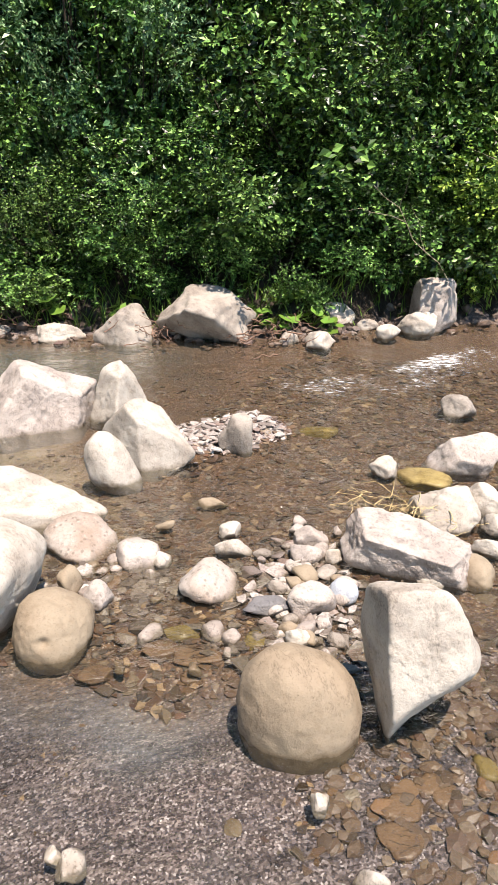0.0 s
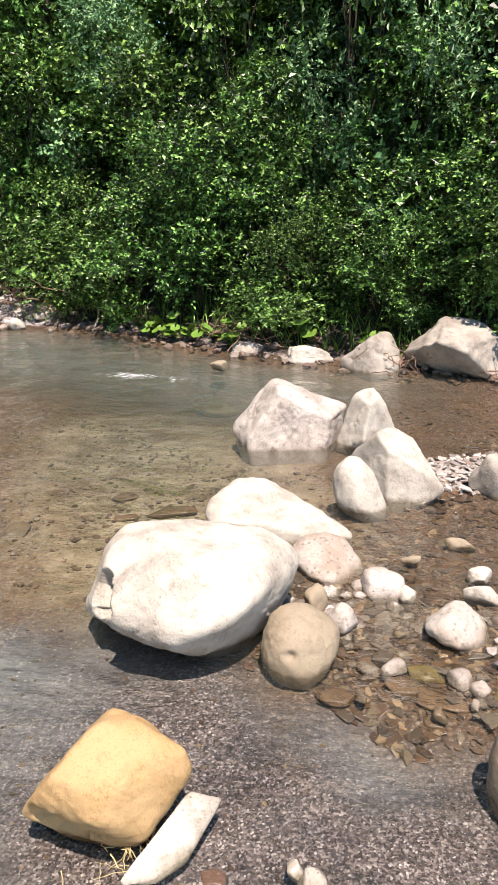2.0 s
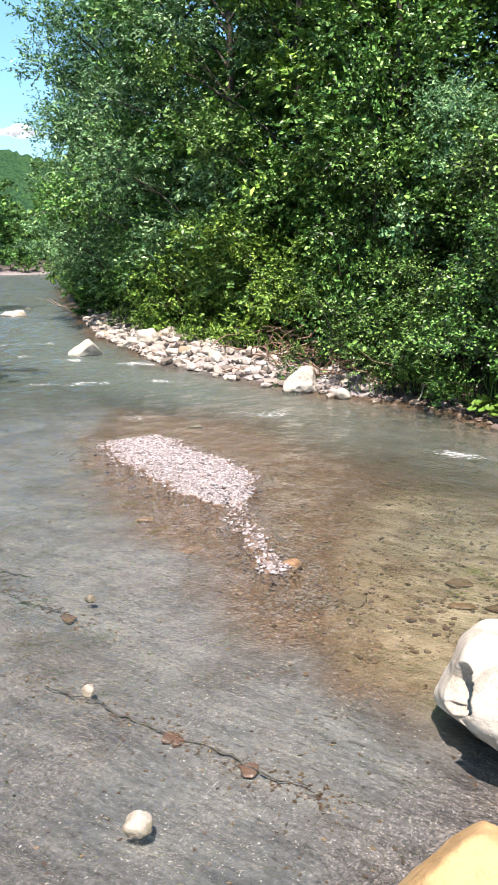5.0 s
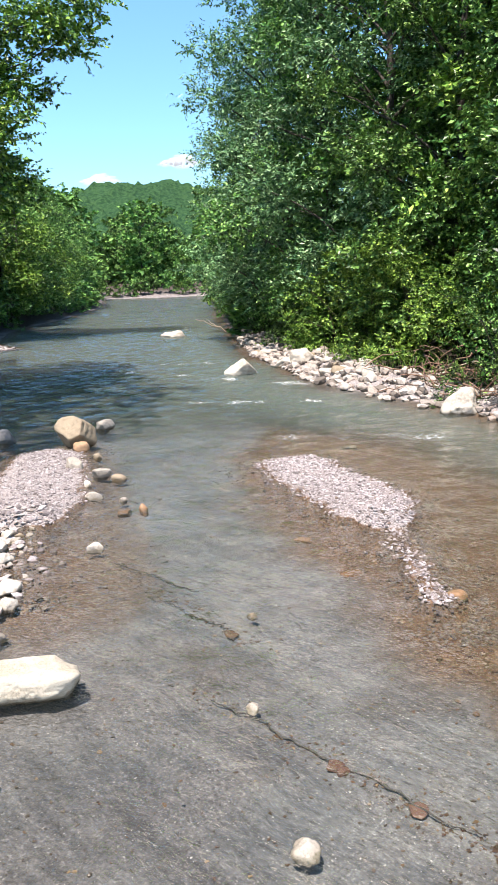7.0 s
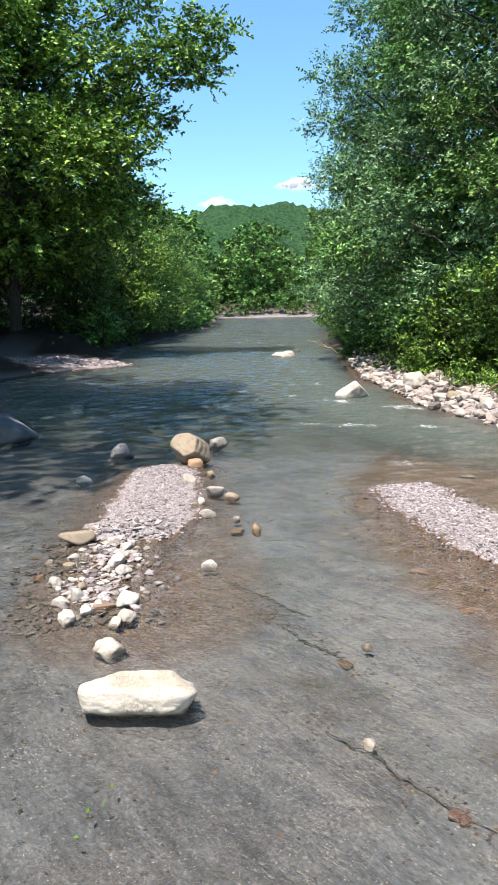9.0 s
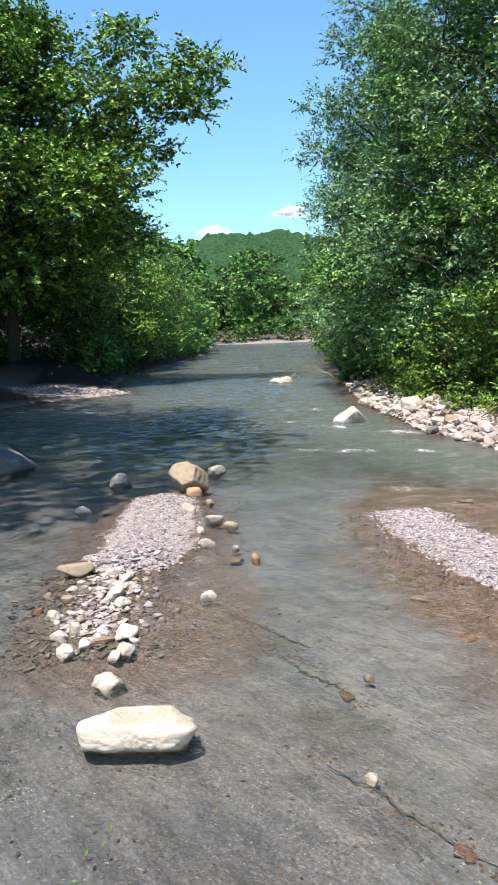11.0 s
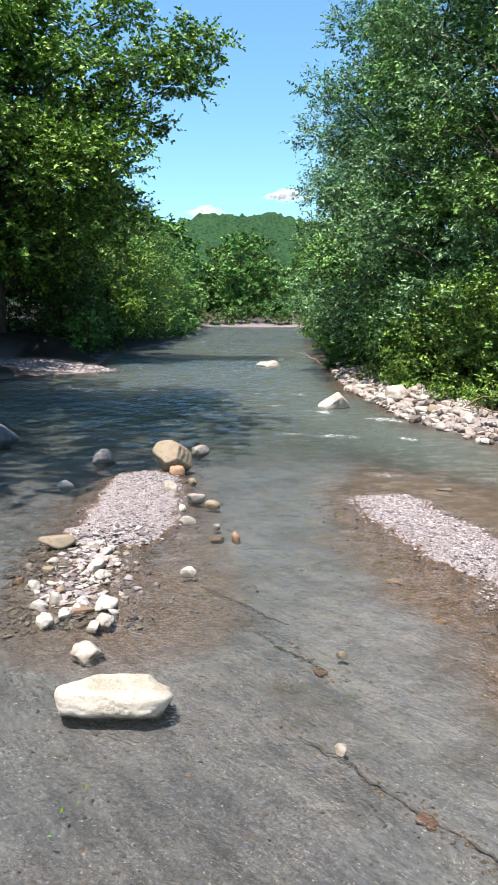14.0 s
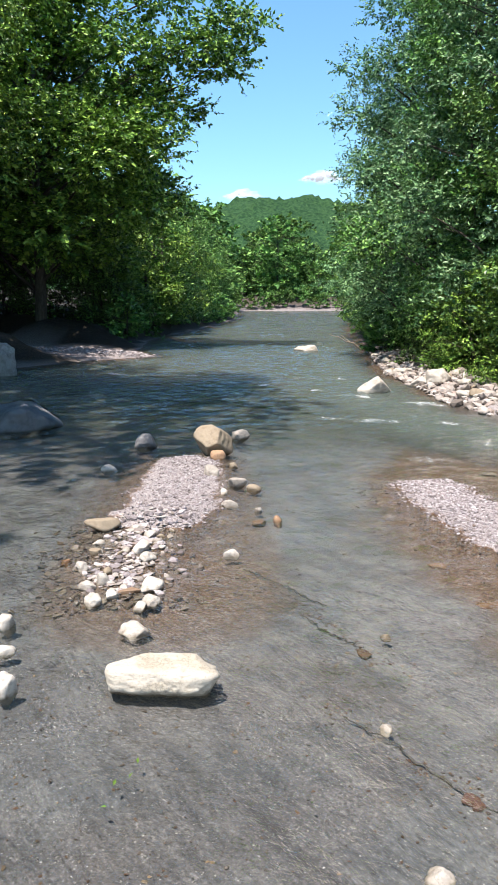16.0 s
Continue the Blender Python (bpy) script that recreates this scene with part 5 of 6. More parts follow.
FAR_TREES = [
    tree(301, LEAF_FAR, "distant green deciduous tree at the river bend", 11.0, 4.0, 0.6, 160, 0.72, 0.6, 0.9, lobes_n=16),
    tree(302, LEAF_FAR, "distant rounded tree in the valley woods", 9.0, 4.2, 0.4, 160, 0.72, 0.6, 0.9, lobes_n=14),
]
FAR_BUSH = tree(303, LEAF_BRIGHT, "low bright green bush at the distant water's edge", 9.0, 4.2, 0.4, 70, 1.1, 0.6, 1.1, lobes_n=8)
rng = random.Random(11)
# far bank: shrubs hanging over the edge, taller ones behind, trees closing the view
y = -3.2
while y < 9.4:
    plant_at(SHRUBS[rng.choice([0, 1, 1, 0, 3])], right_edge(y) + rng.uniform(0.75, 1.15) + (0.5 if y < 4.4 else 0.1), y, rng.uniform(0, 360), rng.uniform(0.65, 0.88), rng.uniform(0.85, 1.05), 0.5)
    y += rng.uniform(0.85, 1.1)
y = -3.5
while y < 10.5:
    plant_at(SHRUBS[rng.choice([4, 4, 4, 2])], right_edge(y) + rng.uniform(2.4, 2.9), y, rng.uniform(0, 360), rng.uniform(0.95, 1.15), rng.uniform(1.25, 1.45), 0.2)
    y += rng.uniform(1.5, 2.0)
for y, off, k in ((-2.4, 5.4, 1), (0.6, 5.6, 0), (3.4, 5.2, 0), (6.0, 5.4, 1), (8.6, 5.0, 0)):
    plant_at(RIGHT_TREES[k], right_edge(y) + off, y, rng.uniform(0, 360), rng.uniform(0.7, 0.8), 1.0, 0.2)
for y in (2.2, 2.9, 3.5, 4.2, 4.9, 0.9, -0.2, 1.3, 0.4, 1.75):
    plant_at(SHRUBS[0], right_edge(y) + 0.95, y, rng.uniform(0, 360), rng.uniform(0.38, 0.5), 1.0, 0.2)
y = -3.0
while y < 9.5:
    plant_at(SHRUBS[4], right_edge(y) + rng.uniform(1.6, 1.9) + (0.3 if y < 4.4 else 0), y, rng.uniform(0, 360), rng.uniform(0.8, 1.0), 1.0, 0.4)
    y += rng.uniform(1.3, 1.6)
for y, off in ((-4.2, 7.4), (-1.0, 7.6), (2.0, 7.4), (5.0, 7.2)):
    plant_at(RIGHT_TREES[0], right_edge(y) + off, y, rng.uniform(0, 360), 0.85, 1.0, 0.2)
for y, off, k in ((-1.5, 13.0, 0), (2.0, 13.0, 1), (5.5, 12.4, 0), (9.0, 10.5, 1), (-3.5, 9.6, 0), (0, 10.0, 0), (3.5, 9.6, 1), (7, 9.4, 0), (11, 7.0, 0), (13, 6.0, 1), (16, 6.4, 0), (19.5, 5.6, 0), (23, 5.4, 0)):
    plant_at(MID_TREES[k], right_edge(y) + off, y, rng.uniform(0, 360), rng.uniform(0.9, 1.05), 1.0, 0.2)
for y in (-0.6, 1.2, 2.8, 4.4, 6.0, 7.6):
    plant_at(SHRUBS[4], right_edge(y) + 3.9, y, 77 * y, 1.3, 1.55, 0.2)
# stony bank upstream
y = 9.6
while y < 26:
    plant_at(SHRUBS[rng.choice([3, 4, 3, 4])], right_edge(y) + rng.uniform(1.9, 2.5), y, rng.uniform(0, 360), rng.uniform(0.85, 1.1), 1.0, 0.15)
    y += rng.uniform(1.4, 1.9)
for k, (y, off, turn, scale) in enumerate(((11.2, 4.0, 30, 0.8), (14.2, 3.6, 170, 0.9), (17.6, 3.4, 300, 1.0), (21.0, 2.6, 80, 1.0), (24.6, 1.9, 10, 1.0), (29.0, 2.2, 200, 0.95), (33.5, 2.0, 120, 0.85))):
    plant_at(RIGHT_TREES[1 if k in (2, 4, 5) else 0], right_edge(y) + off, y, turn if k != 4 else 8, scale, 1.0, 0.2)
y = 36
while y < 72:
    plant_at(MID_TREES[rng.choice([0, 1])], right_edge(y) + rng.uniform(1.2, 2.6), y, rng.uniform(0, 360), rng.uniform(0.6, 0.8), 1.0, 0.2)
    y += rng.uniform(4.2, 6.0)
# left bank
plant_at(LEFT_TREE, -10.3, 30.0, 0, 1.42, 0.93, 0.2)
plant_at(SHADE_TREE, -12.6, 23.6, 0, 1.0, 1.0, 0.2)
# two crowns, mostly out of view, placed to shade the river and left bank
plant_at(SHADE_TREE, -6.2, 9.9, 140, 0.95, 1.4, 0.2)
plant_at(SHADE_TREE, -10.4, 15.6, 250, 0.85, 1.2, 0.2)
# first six of these are unseen, added to cast shade on river and bank
for x, y, turn, scale in ((-9.6, 4.6, 20, 1.2), (-9.0, -0.6, 240, 1.05), (-12.0, 10.5, 60, 1.1), (-15.2, 22.0, 160, 1.1), (-17.6, 27.6, 10, 1.1), (-19.5, 22.5, 300, 1.1), (-13.0, 35.0, 80, 0.72), (-18.5, 31.5, 200, 0.78), (-10.4, 40.0, 30, 0.8), (-9.2, 47.0, 200, 0.7), (-16.5, 38.0, 110, 0.8)):
    plant_at(TALL_TREE, x, y, turn, scale, 1.0, 0.2)
for x, y in ((-12.8, 31.0), (-14.6, 29.0), (-11.2, 33.4), (-16.6, 27.6), (-8.4, 34.0), (-13.5, 34.0), (-15.8, 33.0), (-18.5, 30.0), (-10.0, 37.0)):
    plant_at(SHRUBS[4], x, y, rng.uniform(0, 360), rng.uniform(1.3, 1.9), 1.0, 0.2)
for y in (36, 40, 44, 49, 55, 62, 70):
    plant_at(MID_TREES[rng.choice([0, 1])], left_edge(y) - rng.uniform(1.0, 2.5), y, rng.uniform(0, 360), rng.uniform(0.6, 0.8), 1.0, 0.2)
# woods at the bend
for k in range(30):
    x, y = -17 + k * 1.3 + rng.uniform(-1.5, 1.5), rng.uniform(136, 170)
    plant_at(FAR_TREES[k % 2], x, y, rng.uniform(0, 360), rng.uniform(0.7, 1.5) * (0.5 if y < 143 else 1), 1.0, 0.3)
for k in range(16):
    plant_at(FAR_BUSH, -12 + k * 2.3 + rng.uniform(-0.8, 0.8), 131.8 + rng.uniform(0, 2), rng.uniform(0, 360), rng.uniform(0.25, 0.4), 1.0, 0.1)
y = 26.5
while y < 78:
    plant_at(FAR_BUSH, right_edge(y) + rng.uniform(0.5, 1.1), y, rng.uniform(0, 360), rng.uniform(0.22, 0.3), 1.0, 0.2)
    plant_at(FAR_BUSH, left_edge(y + 4) - rng.uniform(0.5, 1.1), y + 4, rng.uniform(0, 360), rng.uniform(0.2, 0.28), 1.0, 0.2)
    y += rng.uniform(2.6, 3.8)
for y in (80, 90, 101, 113, 124):
    plant_at(FAR_TREES[0], left_edge(y) - rng.uniform(3, 6), y, rng.uniform(0, 360), rng.uniform(0.9, 1.15), 1.0, 0.3)
    plant_at(FAR_TREES[1], left_edge(y) - rng.uniform(8, 11), y + 4, rng.uniform(0, 360), rng.uniform(1.3, 1.6), 1.0, 0.3)
    plant_at(FAR_TREES[1], right_edge(y) + rng.uniform(2.5, 5), y, rng.uniform(0, 360), rng.uniform(1.1, 1.35), 1.0, 0.3)
    plant_at(FAR_TREES[0], right_edge(y) + rng.uniform(7, 10), y + 4, rng.uniform(0, 360), rng.uniform(1.3, 1.6), 1.0, 0.3)


# ---- wooded hill closing the valley ----
def hill_heights(x, y):
    ridge = 52 + 8.5 * np.exp(-((x + 13) / np.where(x < -13, 20, 34)) ** 2) - 0.0006 * (x - 20) ** 2 + 1.0 * flat_noise(x, y * 0, 0.03, 3, 41)
    z = ridge * smooth(190, 400, y) * smooth(640, 420, y) + 6 * flat_noise(x, y, 0.02, 3, 44) * smooth(190, 260, y)
    crowns = np.abs(flat_noise(x, y, 0.2, 2, 45)) * 2.6 + flat_noise(x, y, 0.5, 2, 46) * 1.0
    return (z.clip(0, None) + crowns * smooth(185, 210, y) - 2,)


me, *_ = sheet("backdrop", np.arange(-170, 230, 1.7), np.concatenate([np.arange(180, 420, 1.9), np.arange(420, 660, 20)]), hill_heights)
g = Graph("hill_woods")
c = g.coords()
big, fine = g.noise(c, 0.06, 4), g.noise(c, 0.7, 5)
g.put(g.bsdf.inputs["Base Color"], g.mix(g.steps(fine, 0.35, 0.65), g.mix(big, (0.010, 0.036, 0.016), (0.022, 0.054, 0.024)), (0.042, 0.092, 0.034)))
g.put(g.bsdf.inputs["Roughness"], 0.9)
g.put(g.bsdf.inputs["Specular IOR Level"], 0.05)
g.put(g.bsdf.inputs["Normal"], g.bump(fine, 1.0, 2.0))
me.materials.append(g.mat)
tagged(new("backdrop", me), "wooded hill closing the valley upstream", "hill", kind="structure")


# ---- clouds low over the hill ----
def cloud(seed, x, y, z, length, count):
    rng = np.random.default_rng(seed)
    dirs, faces = sphere(3)
    pieces = []
    for _ in range(count):
        t = rng.uniform(-1, 1)
        r = length * rng.uniform(0.08, 0.26) * (1.1 - abs(t))
        p = dirs * (1 + 0.25 * fbm(dirs * 2 + rng.uniform(-9, 9, 3), 3, 60))[:, None]
        pieces.append((p * np.array([r * 1.5, r, r * 0.85]) + np.array([x + t * length, y, z + rng.uniform(0, 0.3) * (1 - abs(t)) * length]), faces))
    v, f = merge(pieces)
    me = mesh_from("cloud", v, f)
    me.materials.append(CLOUD)
    return tagged(new("cloud", me), "small white cloud low above the wooded hill", "cloud", kind="structure")


g = Graph("glowing_thin_cloud")
g.put(g.bsdf.inputs["Base Color"], (0.9, 0.9, 0.9, 1))
g.put(g.bsdf.inputs["Roughness"], 1.0)
# added glow that lifts the grey underside of the cloud
g.put(g.bsdf.inputs["Emission Color"], (0.9, 0.95, 1.0, 1))
g.put(g.bsdf.inputs["Emission Strength"], 0.5)
see = g.node("ShaderNodeBsdfTransparent")
g.put(g.out.inputs["Surface"], g.node("ShaderNodeMixShader", {0: 0.94, 1: g.bsdf.outputs[0], 2: see.outputs[0]}).outputs[0])
CLOUD = g.mat
cloud(1, 110, 1800, 306, 66, 34)
cloud(2, -85, 1800, 268, 60, 18)


# ---- plants and wood at the foot of the bank ----
def broad_leaf_mesh(seed):
    """One cupped, lobed leaf blade on its origin."""
    rng = np.random.default_rng(seed)
    n = 14
    a = np.linspace(-2.9, 2.9, n)
    r = 1 - 0.12 * np.abs(np.sin(a * 3)) + rng.uniform(-0.06, 0.06, n)
    rim = np.stack([r * np.cos(a), r * np.sin(a) * 0.95, 0.16 * r * r + 0.05 * np.sin(a * 4)], 1)
    inner = rim * 0.5 + np.array([0, 0, -0.04])
    v = np.concatenate([[[-0.15, 0, 0]], inner, rim])
    f = [(0, k + 1, k + 2) for k in range(n - 1)]
    for k in range(n - 1):
        f += [(k + 1, k + 1 + n, k + 2 + n), (k + 1, k + 2 + n, k + 2)]
    return mesh_from("leaf", v, np.array(f))


BLADES = [broad_leaf_mesh(k) for k in range(3)]
for me in BLADES:
    me.materials.append(LEAF_HERB)


def broad_herb(seed, x, y, size, count):
    """A butterbur-like plant: stalks that each carry one broad leaf."""
    rng = random.Random(seed)
    base = new("broad_leaved_herb")
    base.matrix_world = pose(x, y, ground_at(x, y))
    for _ in range(count):
        a, reach, high = rng.uniform(0, 6.283), size * rng.uniform(0.6, 2.0), size * rng.uniform(0.8, 2.4)
        top = Vector((reach * math.cos(a), reach * math.sin(a), high))
        line = [(top * t + Vector((0, 0, high * 0.4 * t * (1 - t))))[:] for t in (0, 0.35, 0.7, 1.0)]
        v, f = tube(line, [size * 0.05, size * 0.045, size * 0.04, size * 0.03], 4)
        me = mesh_from("stalk", v, f)
        me.materials.append(LEAF_HERB)
        stalk = new("stalk", me)
        stalk.parent = base
        leaf = new("leaf", rng.choice(BLADES))
        leaf.parent = stalk
        leaf.matrix_basis = Matrix.Translation(top) @ Matrix.Rotation(a, 4, "Z") @ Matrix.Rotation(rng.uniform(0.1, 0.7), 4, "Y") @ Matrix.Scale(size * rng.uniform(0.6, 1.1), 4)
    return tagged(base, "bright green broad-leaved herb at the water's edge", "plant", "herbs on the far bank")


for k, (x, y, size, count) in enumerate(((7.0, 2.05, 0.075, 10), (6.9, 1.75, 0.07, 9), (6.75, 2.25, 0.065, 8), (7.5, 1.8, 0.075, 8), (5.35, 5.55, 0.075, 10), (5.55, 5.75, 0.09, 7), (5.3, 5.95, 0.09, 7), (5.9, 6.1, 0.09, 6), (5.25, 7.35, 0.08, 7), (6.25, 3.45, 0.10, 6), (6.0, 4.1, 0.10, 6), (5.75, 4.9, 0.10, 6), (5.42, 5.2, 0.085, 10), (5.3, 5.75, 0.085, 10), (5.5, 4.75, 0.08, 8), (6.55, 1.95, 0.085, 10), (6.75, 1.5, 0.08, 8))):
    broad_herb(k + 1, x, y, size, count)


def grass(seed, count, where, height, label, mat):
    """Thin bent blades."""
    rng = np.random.default_rng(seed)
    x, y = where(rng, count)
    z = land(x, y)[0]
    h = height * rng.uniform(0.5, 1.2, count)
    a, lean = rng.uniform(0, 6.283, count), rng.uniform(0.2, 0.9, count)
    root = np.stack([x, y, z], 1)
    d = np.stack([np.cos(a) * lean, np.sin(a) * lean, np.ones(count)], 1)
    side = np.stack([-np.sin(a), np.cos(a), np.zeros(count)], 1) * 0.006
    mid = root + d * (h * 0.55)[:, None]
    tip = root + d * h[:, None] * np.array([1.3, 1.3, 0.85])
    v = np.stack([root - side, root + side, mid + side * 0.8, mid - side * 0.8, tip], 1).reshape(-1, 3)
    i = np.arange(count) * 5
    f = np.concatenate([np.stack([i, i + 1, i + 2], 1), np.stack([i, i + 2, i + 3], 1), np.stack([i + 3, i + 2, i + 4], 1)])
    me = mesh_from("grass", v, f, False)
    me.materials.append(mat)
    return tagged(new("grass", me), label, "grass", kind="stuff")


grass(5, 1500, bank_strip(-1.5, 8.0, 0.25, 0.9), 0.28, "long light green grass hanging at the bank edge", LEAF_HERB)
grass(6, 900, bank_strip(9.0, 26.0, 0.9, 1.8), 0.35, "grass behind the stony bank", LEAF_HERB)


def stick(points, radius, label, forks=()):
    """A bare crooked stick with side twigs."""
    rng = np.random.default_rng(int(abs(points[0][0]) * 1000))
    pieces = []
    line = bent(rng, points[0], points[1], 0.03, 8, 0.10)
    pieces.append(tube(line, np.linspace(radius, radius * 0.35, len(line)), 6))
    for at, dx, dy, dz in forks:
        p = line[int(at * 7)]
        tw = bent(rng, p, p + np.array([dx, dy, dz]), 0.03, 5, 0.12)
        pieces.append(tube(tw, np.linspace(radius * 0.5, radius * 0.15, len(tw)), 5))
    v, f = merge(pieces)
    me = mesh_from("stick", v, f)
    me.materials.append(DRIFT)
    return tagged(new("stick", me), label, "stick", "driftwood on the bank")


stick(((4.98, 6.75, -0.03), (5.55, 7.15, 0.42)), 0.014, "bleached forked stick leaning on the bank", ((0.5, 0.05, 0.2, 0.2),))
stick(((4.1, 11.6, 0.05), (5.7, 10.5, 0.42)), 0.022, "long bare stick lying over the stones", ((0.4, 0.3, 0.25, 0.2), (0.7, 0.2, -0.3, 0.15)))
stick(((4.6, 9.3, 0.05), (5.6, 8.6, 0.4)), 0.018, "bare grey stick caught in bank debris", ((0.5, -0.1, 0.3, 0.25),))
stick(((7.4, 0.6, 0.5), (6.9, 1.2, 1.35)), 0.0045, "dead pale branch sticking out of shrubs", ((0.4, -0.3, 0.1, 0.45), (0.6, -0.2, 0.5, 0.1), (0.75, -0.25, -0.15, 0.3)))
stick(((7.6, -0.2, 0.9), (7.1, 0.3, 1.8)), 0.0045, "dead pale branch sticking out of shrubs", ((0.5, -0.3, 0.2, 0.3), (0.7, 0.1, 0.5, 0.2)))
stick(((3.3, 27.5, 0.1), (1.9, 26.6, 0.75)), 0.03, "bare branch leaning over the water", ((0.5, -0.4, 0.1, 0.3),))


def tangle(name, label, category, seed, x, y, z, spread, count, radius, mat, flat=0.5):
    """A heap of thin crooked stems."""
    rng = np.random.default_rng(seed)
    pieces = []
    for _ in range(count):
        a = rng.normal(0, 1, 3) * np.array([spread[0], spread[1], spread[2]]) * 0.5
        d = rng.normal(0, 1, 3) * np.array([1, 1, flat])
        d = d / np.linalg.norm(d) * rng.uniform(0.4, 1.0) * max(spread) * 0.6
        line = bent(rng, a - d / 2, a + d / 2, rng.uniform(-0.08, 0.12), 6, 0.2)
        line[:, 2] = np.abs(line[:, 2]) * 0.9
        pieces.append(tube(line, np.linspace(radius, radius * 0.4, 6) * rng.uniform(0.5, 1.3), 4))
    v, f = merge(pieces)
    me = mesh_from(name, v, f)
    me.materials.append(mat)
    ob = new(name, me)
    ob.location = (x, y, z)
    return tagged(ob, label, category, kind="stuff")


DEAD = bark_material("reddish_dead_roots", (0.17, 0.105, 0.075))
STRAW = bark_material("dry_straw", (0.42, 0.33, 0.17))
tangle("root_pile", "reddish brown roots and dead twigs heaped on the bank", "debris", 1, 4.9, 9.9, 0.12, (0.9, 1.6, 0.5), 90, 0.012, DEAD)
tangle("root_pile", "tangle of dead roots below the shrubs", "debris", 2, 5.2, 8.2, 0.1, (0.7, 1.0, 0.35), 60, 0.010, DEAD)
tangle("root_pile", "dead twigs and mud between bank boulders", "debris", 3, 6.25, 1.95, 0.03, (0.5, 0.4, 0.25), 45, 0.007, DEAD)
tangle("root_pile", "dead twigs between bank boulders", "debris", 4, 5.95, 3.0, 0.02, (0.35, 0.3, 0.2), 40, 0.006, DEAD)
tangle("root_pile", "flood debris of twigs by broad leaves", "debris", 5, 5.75, 5.1, 0.05, (0.5, 0.9, 0.25), 60, 0.007, DEAD)
tangle("straw", "dry yellow straw caught against pale stones", "straw", 6, 3.5, -0.16, 0.03, (0.16, 0.30, 0.06), 70, 0.0022, STRAW, 0.25)
tangle("straw", "wisps of dry straw beside the yellow boulder", "straw", 7, 1.2, 0.475, 0.0, (0.2, 0.05, 0.03), 26, 0.0018, STRAW, 0.25)

# ---- dark ledge that breaks the silty bed ----
def ledge(seed, ax, ay, bx, by, thick):
    """A low ragged rib of slate just breaking the water."""
    rng = np.random.default_rng(seed)
    n = 70
    t = np.linspace(0, 1, n)
    dx, dy = bx - ax, by - ay
    ln = math.hypot(dx, dy)
    off = 0.018 * value_noise(np.stack([t * 9, t * 0, t * 0 + seed], 1), 8) + 0.012 * value_noise(np.stack([t * 34, t * 0, t * 0 + seed], 1), 9)
    p = np.stack([ax + dx * t - dy / ln * off, ay + dy * t + dx / ln * off, -0.047 + 0.008 * value_noise(np.stack([t * 20, t * 0 + 3, t * 0], 1), 10)], 1)
    r = thick * (0.45 + 0.5 * np.abs(value_noise(np.stack([t * 16, t * 0 + 7, t * 0], 1), 11))) * np.sin(np.pi * np.clip(t, 0.03, 0.97)) ** 0.4
    v, f = tube(p, r, 7)
    me = mesh_from("rock_ledge", v + rng.normal(0, thick * 0.10, v.shape), f)
    me.materials.append(STONES["dark"])
    return tagged(new("rock_ledge", me), "thin dark rib of rock across the silty bed", "rock ledge")


ledge(3, 0.28, 2.24, 1.06, 1.28, 0.0075)
ledge(5, -0.23, 4.0, 0.3, 3.38, 0.007)
ledge(6, 0.08, 3.3, 0.42, 2.86, 0.006)


# ---- bits on the water ----
for k, (x, y, turn) in enumerate(((-0.62, 1.68, 20), (-0.63, 1.55, 100), (-0.56, 1.81, 60), (-0.57, 1.72, 150), (0.1, 1.6, 10))):
    v, f = leaves(np.random.default_rng(k), np.zeros((1, 3)), np.array([[0.01, 0, 0]]), np.array([[0, 0, 1.0]]), 1, 0.035, 0.4, 3.0)
    me = mesh_from("fallen_leaf", v - v.mean(0), f, False)
    me.materials.append(LEAF_HERB)
    ob = new("fallen_leaf", me)
    ob.matrix_world = pose(x, y, 0.012, 0, 0, turn)
    tagged(ob, "small yellow-green leaf drifting on shallow water", "leaf", "drifting leaves")

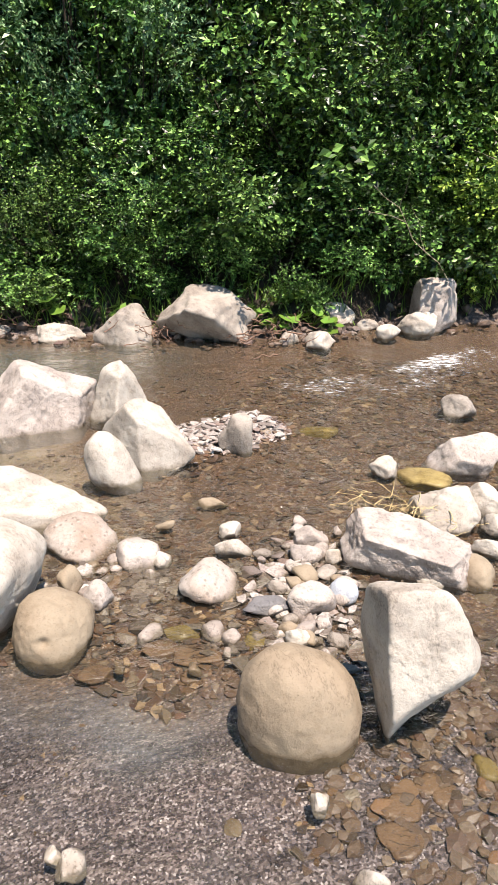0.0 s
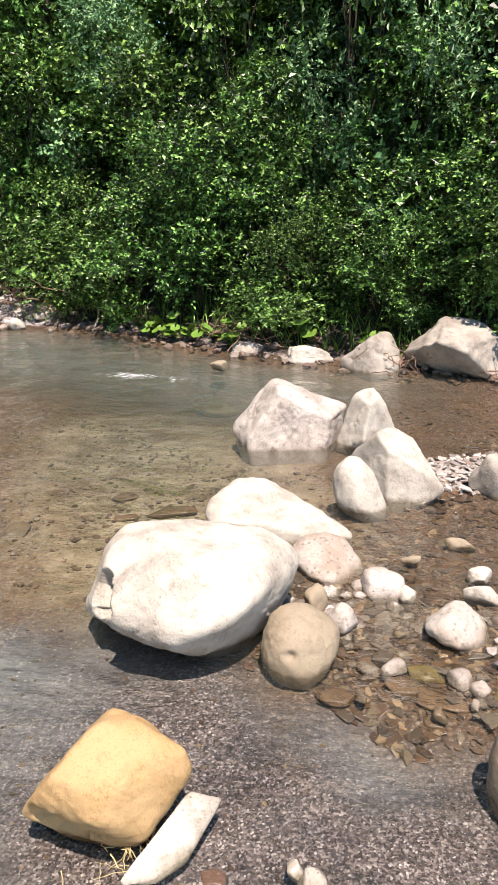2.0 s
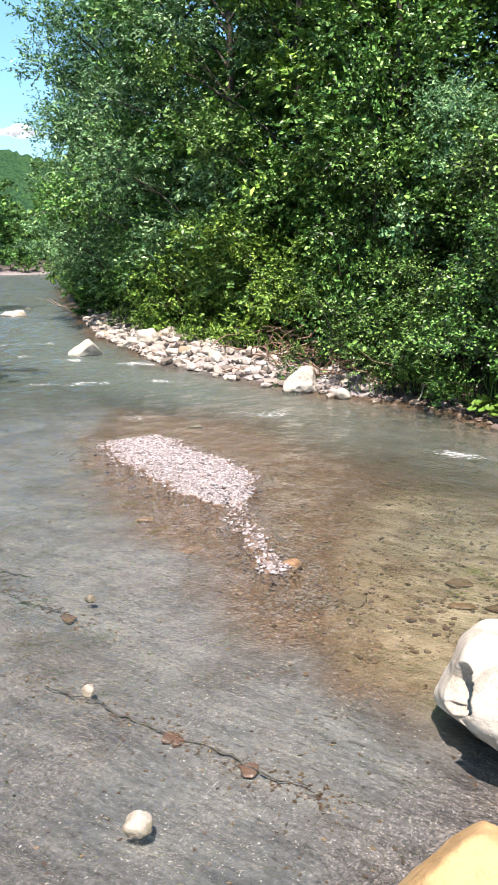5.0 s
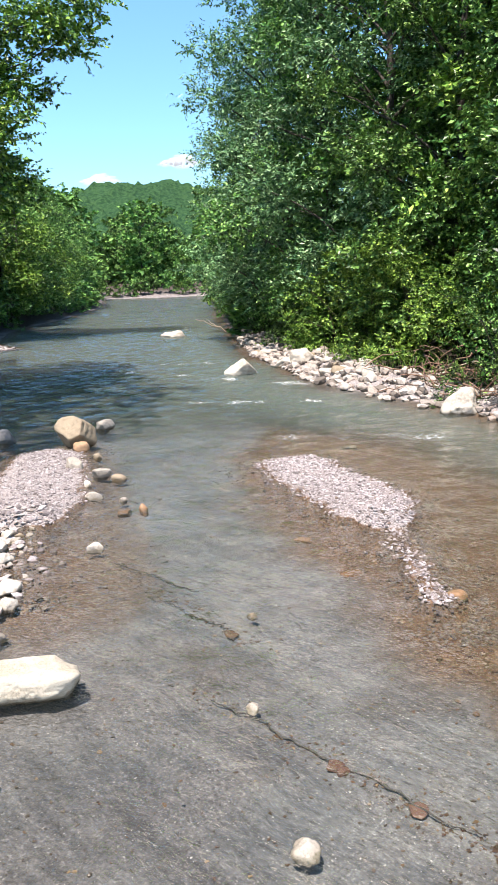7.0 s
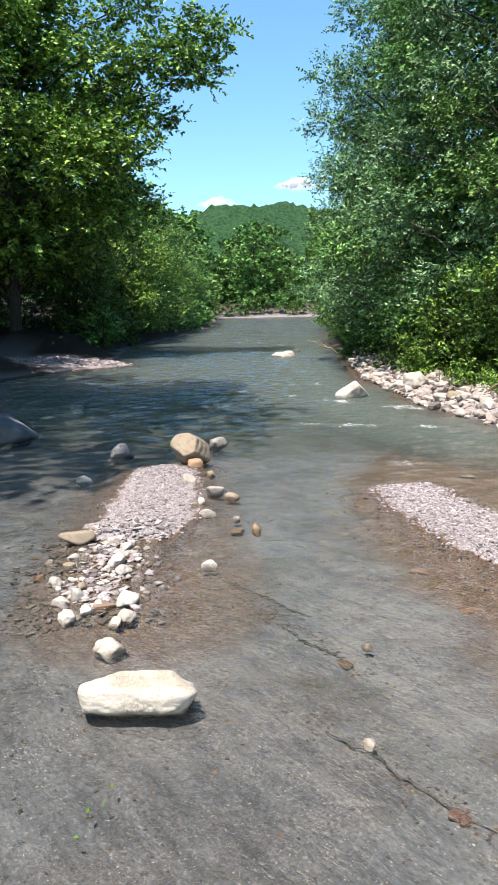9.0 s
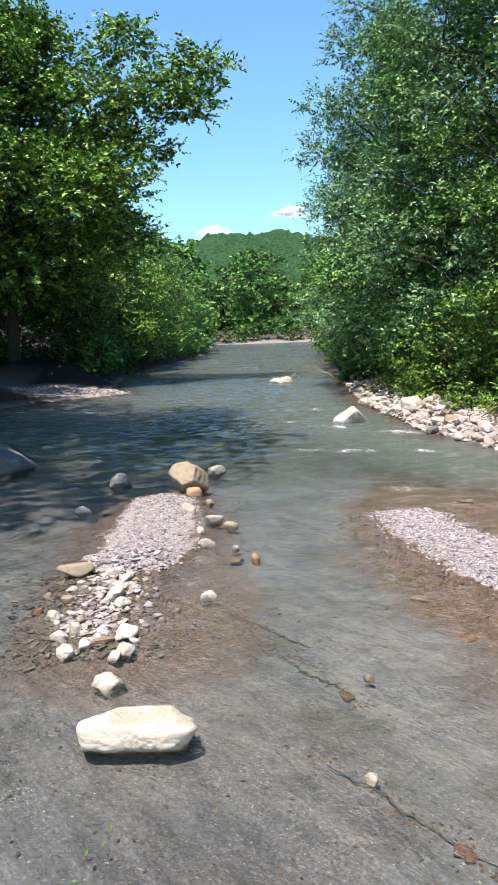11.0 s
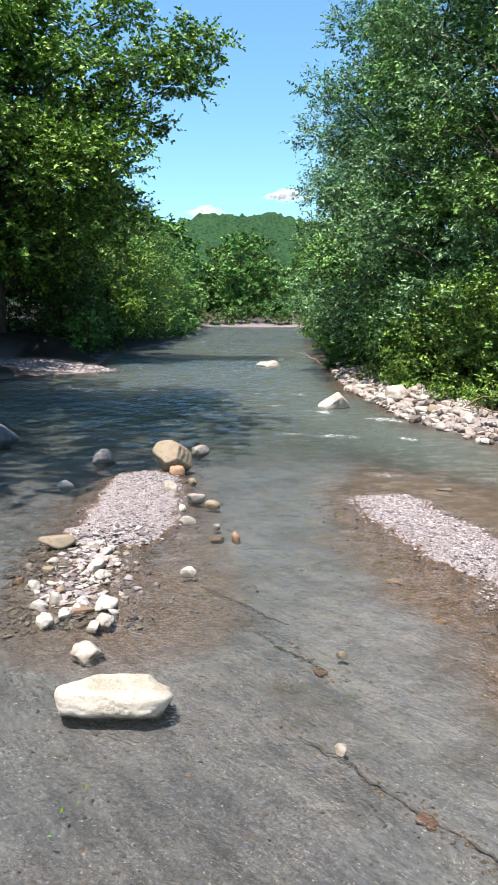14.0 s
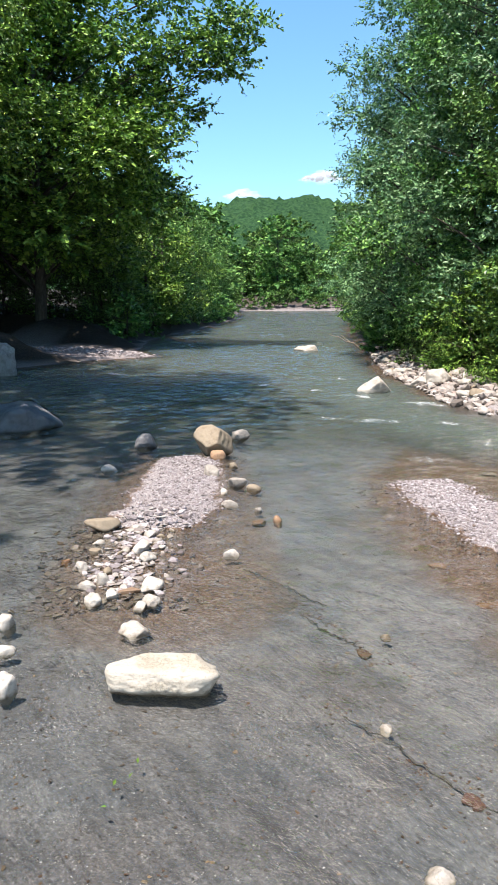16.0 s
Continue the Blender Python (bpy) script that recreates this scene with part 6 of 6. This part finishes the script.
# ---- cobbles along the stony bank, and broken stones among the boulders ----
rng = np.random.default_rng(91)
for k in range(50):
    y = rng.uniform(7.6, 25)
    x = right_edge(y) + rng.uniform(-0.05, 1.1)
    s = rng.uniform(0.08, 0.2)
    stone(["pale", "white", "tan", "grey", "pale", "pinktan"][k % 6], x, y, ground_at(x, y) + 0.25 * s, (s, s * rng.uniform(0.6, 0.9), s * rng.uniform(0.4, 0.65)), rng.uniform(0, 360), 500 + k, 3)
for k in range(44):
    t = rng.uniform(0, 1)
    x, y = 2.45 + 0.75 * t + rng.normal(0, 0.14), -0.14 + 0.4 * t + rng.normal(0, 0.14)
    s = rng.uniform(0.02, 0.055)
    stone(["angular", "grey", "angular", "redbrown", "angular", "tan"][k % 6], x, y, 0.012, (s, s * rng.uniform(0.5, 0.9), s * rng.uniform(0.4, 0.7)), rng.uniform(0, 360), 600 + k, 3)
for k in range(30):
    x, y = rng.uniform(1.95, 2.75), rng.uniform(0.1, 0.95)
    s = rng.uniform(0.02, 0.06)
    stone(["brown", "redbrown", "brown", "angular", "tan"][k % 5], x, y, -0.004, (s, s * rng.uniform(0.5, 0.9), s * rng.uniform(0.3, 0.5)), rng.uniform(0, 360), 700 + k, 3)
for k in range(20):
    x, y = rng.uniform(1.85, 2.5), rng.uniform(-1.0, -0.25)
    s = rng.uniform(0.02, 0.06)
    stone(["brown", "olive", "brown", "grey", "orange"][k % 5], x, y, -0.02, (s, s * rng.uniform(0.6, 0.9), s * rng.uniform(0.3, 0.4)), rng.uniform(0, 360), 760 + k, 3)
for k in range(40):
    t = rng.uniform(0, 1)
    x, y = -1.2 + 0.3 * t + rng.normal(0, 0.2), 4.8 - 1.5 * t + rng.normal(0, 0.12)
    s = rng.uniform(0.02, 0.05)
    stone(["white", "pale", "white", "tan", "pinktan", "grey"][k % 6], x, y, ground_at(x, y) + 0.3 * s, (s, s * rng.uniform(0.6, 0.9), s * rng.uniform(0.45, 0.7)), rng.uniform(0, 360), 840 + k, 3)
